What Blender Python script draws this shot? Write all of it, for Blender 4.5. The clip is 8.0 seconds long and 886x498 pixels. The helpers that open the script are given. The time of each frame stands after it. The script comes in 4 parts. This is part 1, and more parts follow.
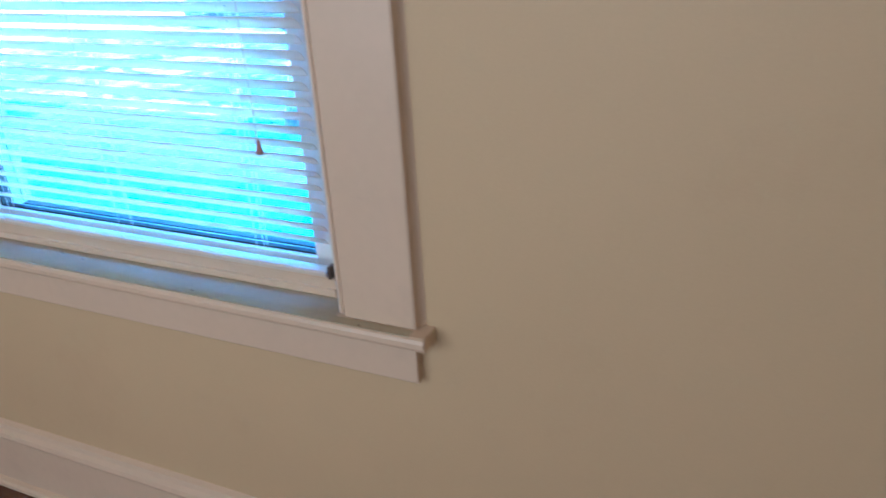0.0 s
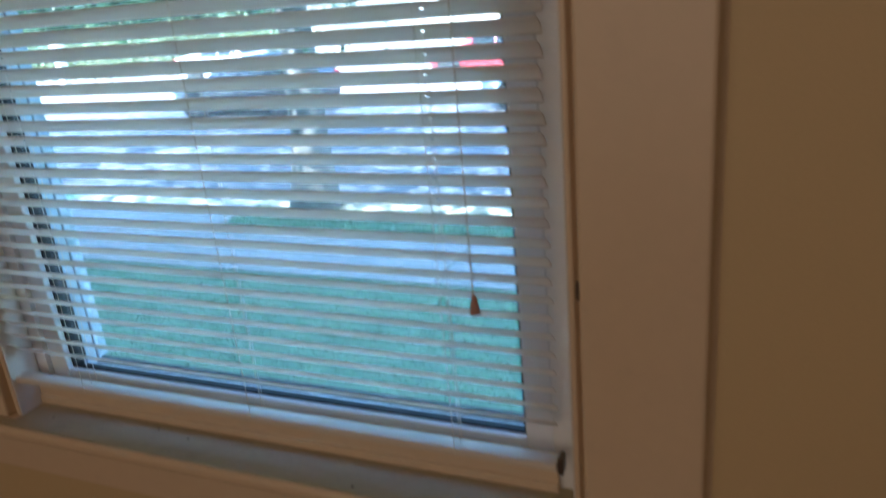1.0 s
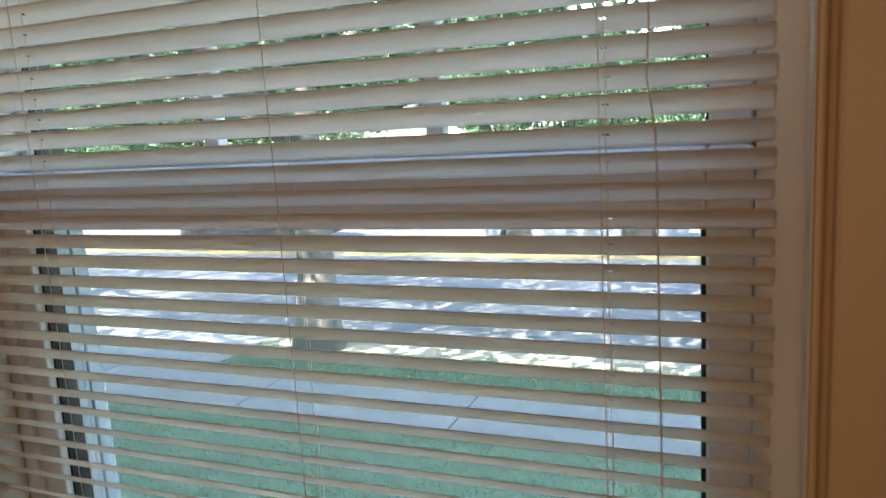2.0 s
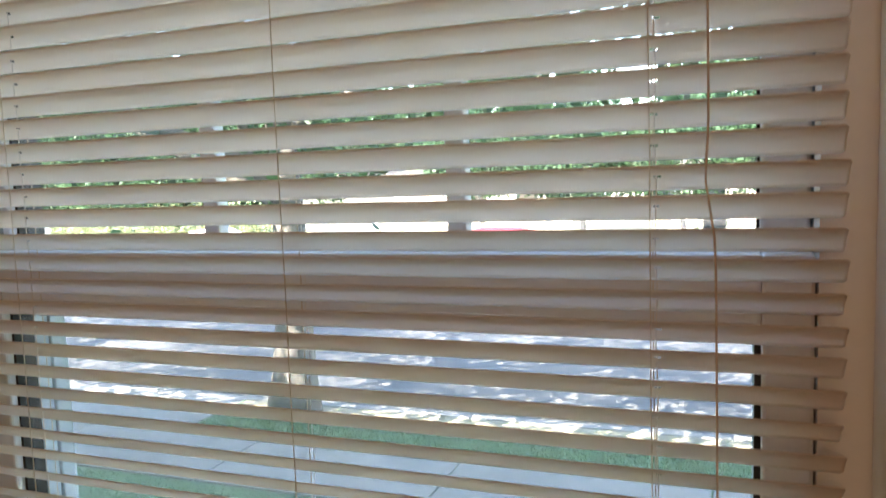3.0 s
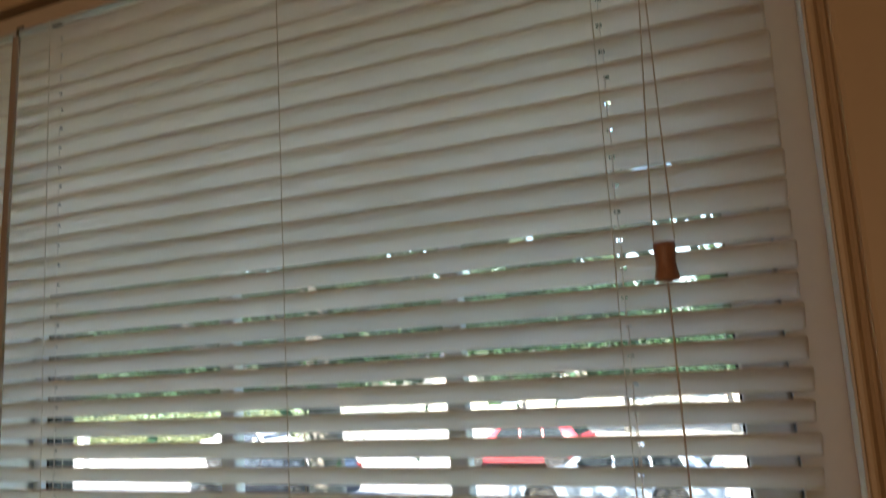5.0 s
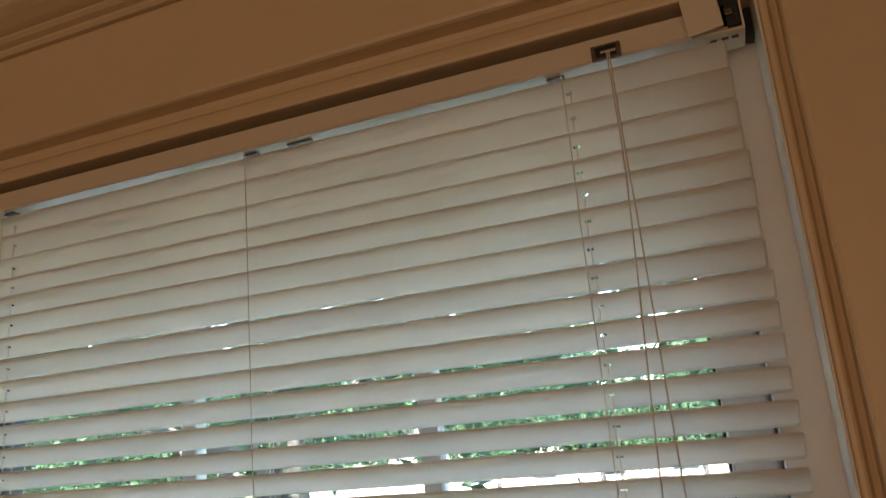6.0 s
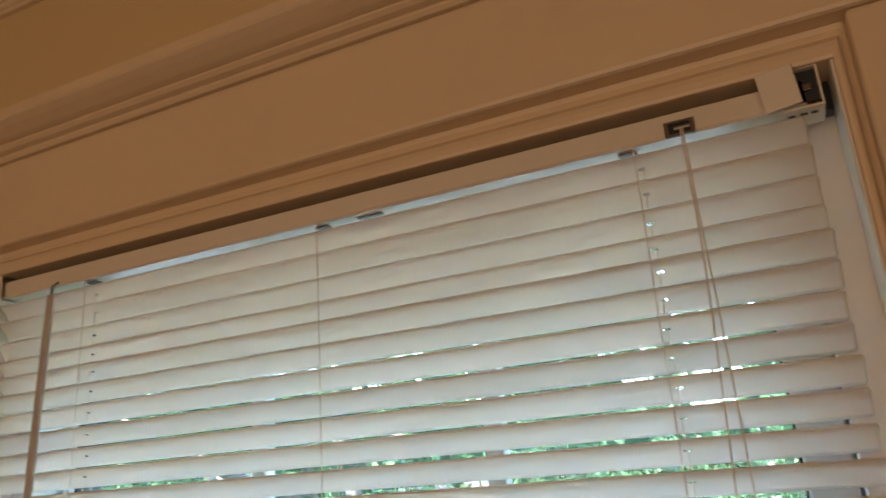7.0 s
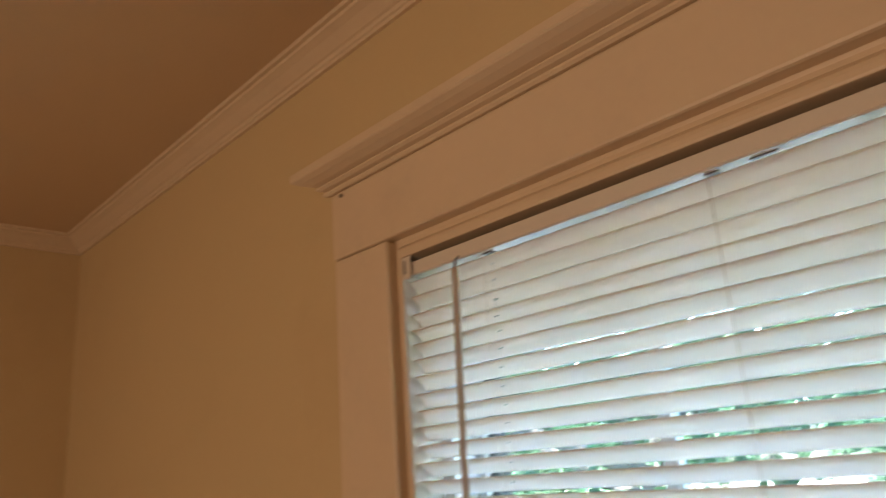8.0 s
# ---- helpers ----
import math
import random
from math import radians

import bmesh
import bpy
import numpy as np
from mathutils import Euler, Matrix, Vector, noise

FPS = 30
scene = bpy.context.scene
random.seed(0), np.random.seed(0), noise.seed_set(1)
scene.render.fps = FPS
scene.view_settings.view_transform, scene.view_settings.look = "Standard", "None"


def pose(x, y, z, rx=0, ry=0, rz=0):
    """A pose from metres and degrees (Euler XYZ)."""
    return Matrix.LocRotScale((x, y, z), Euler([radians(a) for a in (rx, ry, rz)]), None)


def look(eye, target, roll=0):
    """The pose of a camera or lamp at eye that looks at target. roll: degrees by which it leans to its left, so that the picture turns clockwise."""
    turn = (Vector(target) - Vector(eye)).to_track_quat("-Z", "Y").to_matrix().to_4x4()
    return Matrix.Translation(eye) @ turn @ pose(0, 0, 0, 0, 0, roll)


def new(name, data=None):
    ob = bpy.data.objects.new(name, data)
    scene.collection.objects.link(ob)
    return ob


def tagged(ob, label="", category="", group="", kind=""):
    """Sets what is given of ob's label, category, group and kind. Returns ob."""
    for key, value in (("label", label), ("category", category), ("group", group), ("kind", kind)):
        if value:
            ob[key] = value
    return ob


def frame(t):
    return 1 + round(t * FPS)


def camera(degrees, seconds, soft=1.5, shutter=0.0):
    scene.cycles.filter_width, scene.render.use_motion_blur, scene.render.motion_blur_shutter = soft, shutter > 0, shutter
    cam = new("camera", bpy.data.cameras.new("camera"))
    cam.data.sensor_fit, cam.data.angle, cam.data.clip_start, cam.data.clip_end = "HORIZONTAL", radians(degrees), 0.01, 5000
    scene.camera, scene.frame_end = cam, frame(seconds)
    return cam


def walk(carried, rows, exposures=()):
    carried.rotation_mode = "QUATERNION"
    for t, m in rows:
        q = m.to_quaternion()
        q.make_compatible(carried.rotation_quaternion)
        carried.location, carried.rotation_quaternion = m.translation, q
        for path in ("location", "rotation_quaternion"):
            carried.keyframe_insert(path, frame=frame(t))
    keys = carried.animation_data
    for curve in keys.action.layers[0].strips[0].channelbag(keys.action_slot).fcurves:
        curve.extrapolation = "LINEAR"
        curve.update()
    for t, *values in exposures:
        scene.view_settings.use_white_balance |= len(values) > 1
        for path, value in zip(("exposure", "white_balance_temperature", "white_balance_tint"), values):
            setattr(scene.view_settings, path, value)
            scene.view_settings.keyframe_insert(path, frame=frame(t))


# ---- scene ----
cam = camera(60.85, 8.0, soft=1.3, shutter=0.3)
PATH = [
    (0.0, (0.6069, -0.8730, -0.4437), (0.2221, -0.0550, -0.8712), -3.27),
    (0.2, (0.5187, -0.8288, -0.4374), (0.1080, -0.0219, -0.8620), -5.51),
    (0.5, (0.3827, -0.7733, -0.4268), (-0.0214, 0.0211, -0.8804), -7.26),
    (0.7, (0.3057, -0.7412, -0.4355), (-0.0927, 0.0589, -0.8820), -7.20),
    (1.0, (0.1926, -0.7058, -0.4356), (-0.1866, 0.1555, -0.7740), -5.34),
    (1.2, (0.1417, -0.6914, -0.4041), (-0.2461, 0.1876, -0.6778), -4.49),
    (1.5, (0.0813, -0.6513, -0.3390), (-0.2940, 0.2517, -0.5478), -3.56),
    (1.7, (0.0382, -0.6219, -0.3124), (-0.3422, 0.2837, -0.5003), -3.76),
    (2.8, (-0.0777, -0.5435, -0.2745), (-0.4327, 0.3832, -0.3979), -2.42),
    (3.0, (-0.0730, -0.5433, -0.2651), (-0.4245, 0.3880, -0.3599), -2.00),
    (3.5, (-0.0475, -0.5496, -0.1954), (-0.4196, 0.3760, -0.2653), -2.03),
    (4.0, (-0.0403, -0.5531, -0.1510), (-0.4176, 0.3720, -0.1920), -2.43),
    (4.5, (-0.0282, -0.5557, -0.1106), (-0.4109, 0.3682, -0.1001), -3.24),
    (5.0, (-0.0228, -0.5701, -0.0520), (-0.4081, 0.3407, 0.0967), -3.35),
    (5.2, (-0.0199, -0.5625, -0.0267), (-0.4077, 0.3345, 0.1857), -5.69),
    (6.3, (-0.0368, -0.5524, 0.1025), (-0.3633, 0.3597, 0.3505), -4.79),
    (6.5, (-0.0319, -0.5576, 0.1091), (-0.3594, 0.3509, 0.3686), -4.89),
    (7.0, (-0.0399, -0.5628, 0.1062), (-0.4323, 0.3071, 0.4049), -4.18),
    (7.5, (-0.0532, -0.6016, 0.1201), (-0.5835, 0.1861, 0.4336), -3.30),
    (8.0, (-0.1025, -0.6501, 0.0884), (-0.8015, 0.0057, 0.3736), -4.00),
]
EXPOSURES = [
    (0.0, 5.5, 3500, -3), (0.2, 5.05, 3700, -3), (0.5, 4.4, 4100, -2), (1.0, 3.8, 4800, 1), (1.5, 3.45, 5900, 6), (3.0, 3.6, 7000, 15),
    (4.5, 3.1, 6800, 9), (5.2, 3.0, 6700, 8), (6.5, 4.05, 6400, 10), (7.5, 4.3, 5900, 8), (8.0, 4.55, 5800, 9),
]
walk(cam, [(t, look(eye, target, roll)) for t, eye, target, roll in PATH], EXPOSURES)

# ---- light ----
SUN_ELEV, SUN_TURN = 50.0, 198.0   # height over the horizon; heading that the sun stands at, clockwise from +y
world = bpy.data.worlds.new("sky")
scene.world = world
world.use_nodes = True
wn = world.node_tree.nodes
sky = wn.new("ShaderNodeTexSky")
sky.sky_type, sky.sun_disc = "NISHITA", False
sky.sun_elevation, sky.sun_rotation = radians(SUN_ELEV), radians(SUN_TURN)
wn["Background"].inputs[1].default_value = 0.15
world.node_tree.links.new(sky.outputs[0], wn["Background"].inputs[0])
sun_data = bpy.data.lights.new("sun", "SUN")
sun_data.energy, sun_data.angle, sun_data.color = 3.8, radians(0.53), (1.0, 0.94, 0.84)
sun = new("sun", sun_data)
sx = math.sin(radians(SUN_TURN)) * math.cos(radians(SUN_ELEV))
sy = math.cos(radians(SUN_TURN)) * math.cos(radians(SUN_ELEV))
sun.matrix_world = look((sx * 40, sy * 40, math.sin(radians(SUN_ELEV)) * 40), (0, 0, 0))
# added warm fill lamp behind the camera; no such source is seen
d = bpy.data.lights.new("warm_fill_light", "AREA")
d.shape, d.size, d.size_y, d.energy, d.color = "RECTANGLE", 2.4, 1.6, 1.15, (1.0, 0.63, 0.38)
lamp = new("warm_fill_light", d)
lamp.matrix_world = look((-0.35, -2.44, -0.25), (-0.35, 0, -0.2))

# ---- materials ----


def nodes_of(name):
    m = bpy.data.materials.new(name)
    m.use_nodes = True
    t = m.node_tree
    return m, t, t.nodes, t.nodes["Principled BSDF"]


def surface(name, base, rough=0.5, metal=0.0, vary=0.06, scale=6.0, grain=200.0, bump=0.05, spec=0.5, stretch=(1, 1, 1), per_object=0.0, dirt=None, dirt_amount=0.0, dirt_scale=2.5):
    """A painted or natural surface: two scales of colour change, fine relief, stains of their own shape."""
    m, t, n, p = nodes_of(name)
    co = n.new("ShaderNodeTexCoord")
    mp = n.new("ShaderNodeMapping")
    mp.inputs["Scale"].default_value = stretch
    t.links.new(co.outputs["Object"], mp.inputs[0])
    big = n.new("ShaderNodeTexNoise")
    big.inputs["Scale"].default_value, big.inputs["Detail"].default_value = scale, 5
    fine = n.new("ShaderNodeTexNoise")
    fine.inputs["Scale"].default_value, fine.inputs["Detail"].default_value = grain, 3
    for q in (big, fine):
        t.links.new(mp.outputs[0], q.inputs["Vector"])
    mix = n.new("ShaderNodeMath")
    mix.operation = "MULTIPLY_ADD"
    mix.inputs[1].default_value = 0.4
    t.links.new(fine.outputs[0], mix.inputs[0])
    sc = n.new("ShaderNodeMath")
    sc.operation = "MULTIPLY"
    sc.inputs[1].default_value = 0.6
    t.links.new(big.outputs[0], sc.inputs[0])
    t.links.new(sc.outputs[0], mix.inputs[2])
    ramp = n.new("ShaderNodeValToRGB")
    ramp.color_ramp.elements[0].position, ramp.color_ramp.elements[1].position = 0.3, 0.7
    ramp.color_ramp.elements[0].color = (*[c * (1 - vary) for c in base], 1)
    ramp.color_ramp.elements[1].color = (*[min(1, c * (1 + vary)) for c in base], 1)
    t.links.new(mix.outputs[0], ramp.inputs[0])
    out = ramp.outputs[0]
    if dirt:
        dn = n.new("ShaderNodeTexNoise")
        dn.inputs["Scale"].default_value, dn.inputs["Detail"].default_value = dirt_scale, 8
        dn.inputs["Roughness"].default_value = 0.7
        t.links.new(mp.outputs[0], dn.inputs["Vector"])
        dr = n.new("ShaderNodeValToRGB")
        dr.color_ramp.elements[0].position, dr.color_ramp.elements[1].position = 0.55, 0.75
        dr.color_ramp.elements[1].color = (dirt_amount,) * 3 + (1,)
        t.links.new(dn.outputs[0], dr.inputs[0])
        mc = n.new("ShaderNodeMixRGB")
        mc.inputs[2].default_value = (*dirt, 1)
        t.links.new(dr.outputs[0], mc.inputs[0])
        t.links.new(out, mc.inputs[1])
        out = mc.outputs[0]
    if per_object:
        info = n.new("ShaderNodeObjectInfo")
        hs = n.new("ShaderNodeHueSaturation")
        mr = n.new("ShaderNodeMapRange")
        mr.inputs[3].default_value, mr.inputs[4].default_value = 1 - per_object, 1 + per_object
        t.links.new(info.outputs["Random"], mr.inputs[0])
        t.links.new(mr.outputs[0], hs.inputs["Value"])
        t.links.new(out, hs.inputs["Color"])
        out = hs.outputs[0]
    t.links.new(out, p.inputs["Base Color"])
    p.inputs["Roughness"].default_value, p.inputs["Metallic"].default_value = rough, metal
    p.inputs["Specular IOR Level"].default_value = spec
    if bump:
        b = n.new("ShaderNodeBump")
        b.inputs["Strength"].default_value, b.inputs["Distance"].default_value = bump, 0.004
        t.links.new(mix.outputs[0], b.inputs["Height"])
        t.links.new(b.outputs[0], p.inputs["Normal"])
    return m


def thin(name, base, through_share, rough=0.5, per_island=0.0, per_object=0.0, bump=0.0):
    """A thin sheet that lets part of the light through: slats, leaves."""
    m, t, n, p = nodes_of(name)
    p.inputs["Base Color"].default_value = (*base, 1)
    p.inputs["Roughness"].default_value = rough
    tr = n.new("ShaderNodeBsdfTranslucent")
    tr.inputs[0].default_value = (*base, 1)
    mx = n.new("ShaderNodeMixShader")
    mx.inputs[0].default_value = through_share
    t.links.new(p.outputs[0], mx.inputs[1])
    t.links.new(tr.outputs[0], mx.inputs[2])
    t.links.new(mx.outputs[0], n["Material Output"].inputs[0])
    if per_island or per_object:
        src = n.new("ShaderNodeNewGeometry" if per_island else "ShaderNodeObjectInfo")
        spread = per_island or per_object
        mr = n.new("ShaderNodeMapRange")
        mr.inputs[3].default_value, mr.inputs[4].default_value = 1 - spread, 1 + spread
        t.links.new(src.outputs["Random Per Island" if per_island else "Random"], mr.inputs[0])
        hs = n.new("ShaderNodeHueSaturation")
        hs.inputs["Color"].default_value = (*base, 1)
        t.links.new(mr.outputs[0], hs.inputs["Value"])
        t.links.new(hs.outputs[0], p.inputs["Base Color"])
        t.links.new(hs.outputs[0], tr.inputs[0])
    if bump:
        tex = n.new("ShaderNodeTexNoise")
        tex.inputs["Scale"].default_value = 60
        b = n.new("ShaderNodeBump")
        b.inputs["Strength"].default_value, b.inputs["Distance"].default_value = bump, 0.002
        t.links.new(tex.outputs[0], b.inputs["Height"])
        t.links.new(b.outputs[0], p.inputs["Normal"])
    return m


def clear(name, tint, gloss_rough=0.02, film=0.0, film_colour=(0.5, 0.5, 0.5)):
    """A thin pane: see-through with a Fresnel gloss; film is the share of pale veil or fine wire on it."""
    m, t, n, p = nodes_of(name)
    tp = n.new("ShaderNodeBsdfTransparent")
    tp.inputs[0].default_value = (*tint, 1)
    gl = n.new("ShaderNodeBsdfGlossy")
    gl.inputs["Roughness"].default_value = gloss_rough
    fr = n.new("ShaderNodeFresnel")
    fr.inputs[0].default_value = 1.45
    mx = n.new("ShaderNodeMixShader")
    t.links.new(fr.outputs[0], mx.inputs[0])
    t.links.new(tp.outputs[0], mx.inputs[1])
    t.links.new(gl.outputs[0], mx.inputs[2])
    last = mx.outputs[0]
    if film:
        df = n.new("ShaderNodeBsdfDiffuse")
        df.inputs[0].default_value = (*film_colour, 1)
        m2 = n.new("ShaderNodeMixShader")
        m2.label = "film"
        m2.inputs[0].default_value = film
        fw = n.new("ShaderNodeBsdfTranslucent")
        fw.inputs[0].default_value = (*film_colour, 1)
        m3 = n.new("ShaderNodeMixShader")
        m3.inputs[0].default_value = 0.7
        t.links.new(df.outputs[0], m3.inputs[1])
        t.links.new(fw.outputs[0], m3.inputs[2])
        t.links.new(last, m2.inputs[1])
        t.links.new(m3.outputs[0], m2.inputs[2])
        last = m2.outputs[0]
    t.links.new(last, n["Material Output"].inputs[0])
    return m


WALL_PAINT = surface("cream_wall_paint", (0.585, 0.45, 0.235), 0.6, vary=0.035, scale=1.6, grain=260, bump=0.12, dirt=(0.48, 0.33, 0.17), dirt_amount=0.3)
# dark brown on the unseen walls only, to hold back bounced daylight
LOW_BOUNCE_PAINT = surface("low_bounce_brown_paint", (0.16, 0.10, 0.06), 0.6, vary=0.06, scale=1.6, grain=260, bump=0.12)
CEILING_PAINT = surface("ceiling_paint", (0.60, 0.45, 0.27), 0.75, vary=0.03, scale=2.0, grain=180, bump=0.15)
TRIM_PAINT = surface("ivory_gloss_trim_paint", (0.66, 0.525, 0.35), 0.38, vary=0.03, scale=5, grain=60, bump=0.10, stretch=(1, 1, 1), dirt=(0.45, 0.36, 0.26), dirt_amount=0.25, dirt_scale=9)
STOOL_PAINT = surface("dark_sill_paint", (0.45, 0.39, 0.25), 0.9, vary=0.06, scale=8, grain=90, bump=0.15, dirt=(0.25, 0.22, 0.17), dirt_amount=0.35, dirt_scale=14)
FLOOR_WOOD = surface("brown_oak_floor", (0.20, 0.09, 0.04), 0.35, vary=0.35, scale=3, grain=40, bump=0.1, stretch=(1, 9, 9), per_object=0.2)
VINYL = surface("white_vinyl_sash", (0.72, 0.74, 0.76), 0.4, vary=0.03, scale=6, grain=120, bump=0.04)
DAYLIT_STOP_PAINT = surface("daylit_stop_white", (0.70, 0.66, 0.60), 0.4, vary=0.05, scale=9, grain=70, bump=0.2, dirt=(0.5, 0.42, 0.32), dirt_amount=0.3, dirt_scale=12)
JAMB = surface("white_jamb_liner", (0.74, 0.74, 0.73), 0.45, vary=0.04, scale=8, grain=90, bump=0.08)
# for the bronze frames, and for dark pieces that stand in for shade
FRAME_AND_SHADE = surface("dark_frame_and_shade", (0.012, 0.014, 0.020), 0.45, vary=0.2, scale=20, bump=0.05)
GASKET_AND_SHADE = surface("black_gasket_and_shade", (0.008, 0.008, 0.009), 0.6, vary=0.2, bump=0.0)
OUTER_PAINT = surface("weathered_outer_paint", (0.52, 0.60, 0.68), 0.6, vary=0.06, scale=10, grain=120, bump=0.15)
SLAT = thin("white_vinyl_slat", (0.87, 0.82, 0.75), 0.70, 0.42, per_object=0.03, bump=0.03)
RAIL = surface("white_blind_rail", (0.66, 0.60, 0.50), 0.28, vary=0.02, scale=12, grain=200, bump=0.03)
LIFT_CORD = surface("white_lift_cord", (0.78, 0.75, 0.70), 0.7, vary=0.08, scale=200, grain=900, bump=0.3)
LADDER_CORD = surface("pale_ladder_cord", (0.74, 0.69, 0.60), 0.6, vary=0.08, scale=200, grain=900, bump=0.3)
CORD = surface("off_white_cord", (0.62, 0.53, 0.41), 0.8, vary=0.12, scale=200, grain=900, bump=0.3)
WAND = surface("clear_wand_plastic", (0.45, 0.36, 0.28), 0.15, vary=0.05, bump=0.0)
TASSEL_WOOD = surface("brown_tassel_wood", (0.37, 0.19, 0.115), 0.4, vary=0.18, scale=60, grain=300, bump=0.1, stretch=(4, 4, 1))
RIM_METAL = surface("brushed_metal", (0.30, 0.27, 0.22), 0.35, 0.9, vary=0.08, bump=0.02)
BRASS_DARK = surface("dark_metal", (0.14, 0.115, 0.09), 0.4, 0.8, vary=0.2, bump=0.05)
# the pale film on glass and mesh imitates glare that washes out the view
GLASS = clear("window_glass", (0.95, 0.98, 0.98), 0.02, 0.02, (0.8, 0.8, 0.8))
SCREEN = clear("fly_screen_wire", (0.78, 0.79, 0.79), 0.4, 0.17, (0.46, 0.47, 0.48))
# the wires of the fly screen, upright, two millimetres apart
st = SCREEN.node_tree
co, wave, span = (st.nodes.new(k) for k in ("ShaderNodeTexCoord", "ShaderNodeTexWave", "ShaderNodeMapRange"))
wave.inputs["Scale"].default_value = 143.0
wave.inputs["Distortion"].default_value = 0.3
span.inputs[3].default_value, span.inputs[4].default_value = 0.04, 0.30
st.links.new(co.outputs["Object"], wave.inputs["Vector"])
st.links.new(wave.outputs[1], span.inputs[0])
for q in st.nodes:
    if q.label == "film":
        st.links.new(span.outputs[0], q.inputs[0])
GRASS = surface("shaded_lawn", (0.185, 0.295, 0.17), 0.85, vary=0.18, scale=2.2, grain=60, bump=0.35, spec=0.2, dirt=(0.11, 0.12, 0.05), dirt_amount=0.5, dirt_scale=1.3)
BLADE = thin("grass_blades", (0.215, 0.35, 0.18), 0.5, 0.6, per_island=0.08)
SUNLIT_VERGE = surface("pale_sunlit_verge", (0.40, 0.36, 0.26), 0.9, vary=0.25, scale=3, grain=50, bump=0.6, dirt=(0.22, 0.26, 0.10), dirt_amount=0.6, dirt_scale=2.0)
ASPHALT = surface("grey_asphalt", (0.15, 0.155, 0.16), 0.85, vary=0.18, scale=0.6, grain=90, bump=0.4, dirt=(0.12, 0.12, 0.12), dirt_amount=0.5, dirt_scale=0.5)
CONCRETE = surface("pale_concrete", (0.35, 0.345, 0.33), 0.8, vary=0.10, scale=1.5, grain=120, bump=0.3, per_object=0.06, dirt=(0.25, 0.24, 0.21), dirt_amount=0.4)
YELLOW = surface("yellow_road_paint", (0.55, 0.36, 0.05), 0.7, vary=0.2, scale=3, bump=0.2)
BARK = surface("grey_brown_bark", (0.19, 0.175, 0.16), 0.9, vary=0.4, scale=5, grain=40, bump=1.0, stretch=(1, 1, 0.25))
LEAF = thin("green_leaves", (0.052, 0.112, 0.052), 0.45, 0.5, per_island=0.45)
LEAF_LIGHT = thin("yellow_green_leaves", (0.20, 0.23, 0.11), 0.35, 0.5, per_island=0.35)
STUCCO = surface("pale_stucco", (0.74, 0.70, 0.62), 0.85, vary=0.05, scale=1.0, grain=60, bump=0.3)
ROOF = surface("grey_shingles", (0.16, 0.15, 0.15), 0.9, vary=0.25, scale=2, grain=30, bump=0.6)
SIDING = surface("house_siding", (0.55, 0.55, 0.52), 0.7, vary=0.05, scale=2, grain=40, bump=0.2)
CAR_GLASS = surface("dark_car_glass", (0.02, 0.025, 0.03), 0.06, vary=0.1, bump=0.0, spec=0.8)
TYRE = surface("black_tyre", (0.02, 0.02, 0.02), 0.85, vary=0.2, bump=0.2)
RIM = surface("silver_alloy_rim", (0.62, 0.63, 0.65), 0.28, 0.9, vary=0.05, bump=0.0)
LAMP_RED = surface("red_lens", (0.45, 0.02, 0.02), 0.15, vary=0.1, bump=0.0)
LAMP_CLEAR = surface("clear_lens", (0.7, 0.7, 0.7), 0.1, vary=0.05, bump=0.0)


def car_paint(name, base):
    m = surface(name, base, 0.35, 0.1, vary=0.04, scale=3, grain=300, bump=0.0)
    m.node_tree.nodes["Principled BSDF"].inputs["Coat Weight"].default_value = 0.15
    m.node_tree.nodes["Principled BSDF"].inputs["Coat Roughness"].default_value = 0.05
    return m


# ---- mesh helpers ----
def part(name, bm, material, parent=None, label="", smooth=False):
    me = bpy.data.meshes.new(name)
    bm.to_mesh(me)
    bm.free()
    me.materials.append(material)
    if smooth:
        for f in me.polygons:
            f.use_smooth = True
    ob = new(name, me)
    if parent is not None:
        ob.parent = parent
    if label:
        tagged(ob, label)
    return ob


def thing(name, label, category, at=(0, 0, 0), group="", kind=""):
    ob = new(name)
    ob.location = at
    return tagged(ob, label, category, group, kind)


def add_box(bm, x0, x1, y0, y1, z0, z1, bevel=0.0):
    v = [bm.verts.new((x, y, z)) for x in (x0, x1) for y in (y0, y1) for z in (z0, z1)]
    fs = [bm.faces.new([v[i] for i in q]) for q in ((0, 1, 3, 2), (4, 6, 7, 5), (0, 4, 5, 1), (2, 3, 7, 6), (0, 2, 6, 4), (1, 5, 7, 3))]
    if bevel:
        es = list({e for f in fs for e in f.edges})
        bmesh.ops.bevel(bm, geom=es, offset=bevel, segments=2, affect="EDGES", profile=0.5)
    return bm


def box(x0, x1, y0, y1, z0, z1, bevel=0.0):
    return add_box(bmesh.new(), x0, x1, y0, y1, z0, z1, bevel)


def add_sweep(bm, profile, origin, along, out, up=(0, 0, 1), ends=(0.0, 0.0)):
    """Sweeps a closed profile of (out, up) pairs from origin over the vector along. ends: mitre, in metres along per metre out."""
    o, a, n, u = (Vector(q) for q in (origin, along, out, up))
    dirn = a.normalized()
    r0 = [bm.verts.new(o + n * p + u * q + dirn * (ends[0] * p)) for p, q in profile]
    r1 = [bm.verts.new(o + a + n * p + u * q - dirn * (ends[1] * p)) for p, q in profile]
    k = len(profile)
    for i in range(k):
        j = (i + 1) % k
        bm.faces.new((r0[i], r0[j], r1[j], r1[i]))
    bm.faces.new(r0[::-1])
    bm.faces.new(r1)
    bmesh.ops.recalc_face_normals(bm, faces=bm.faces[:])
    return bm


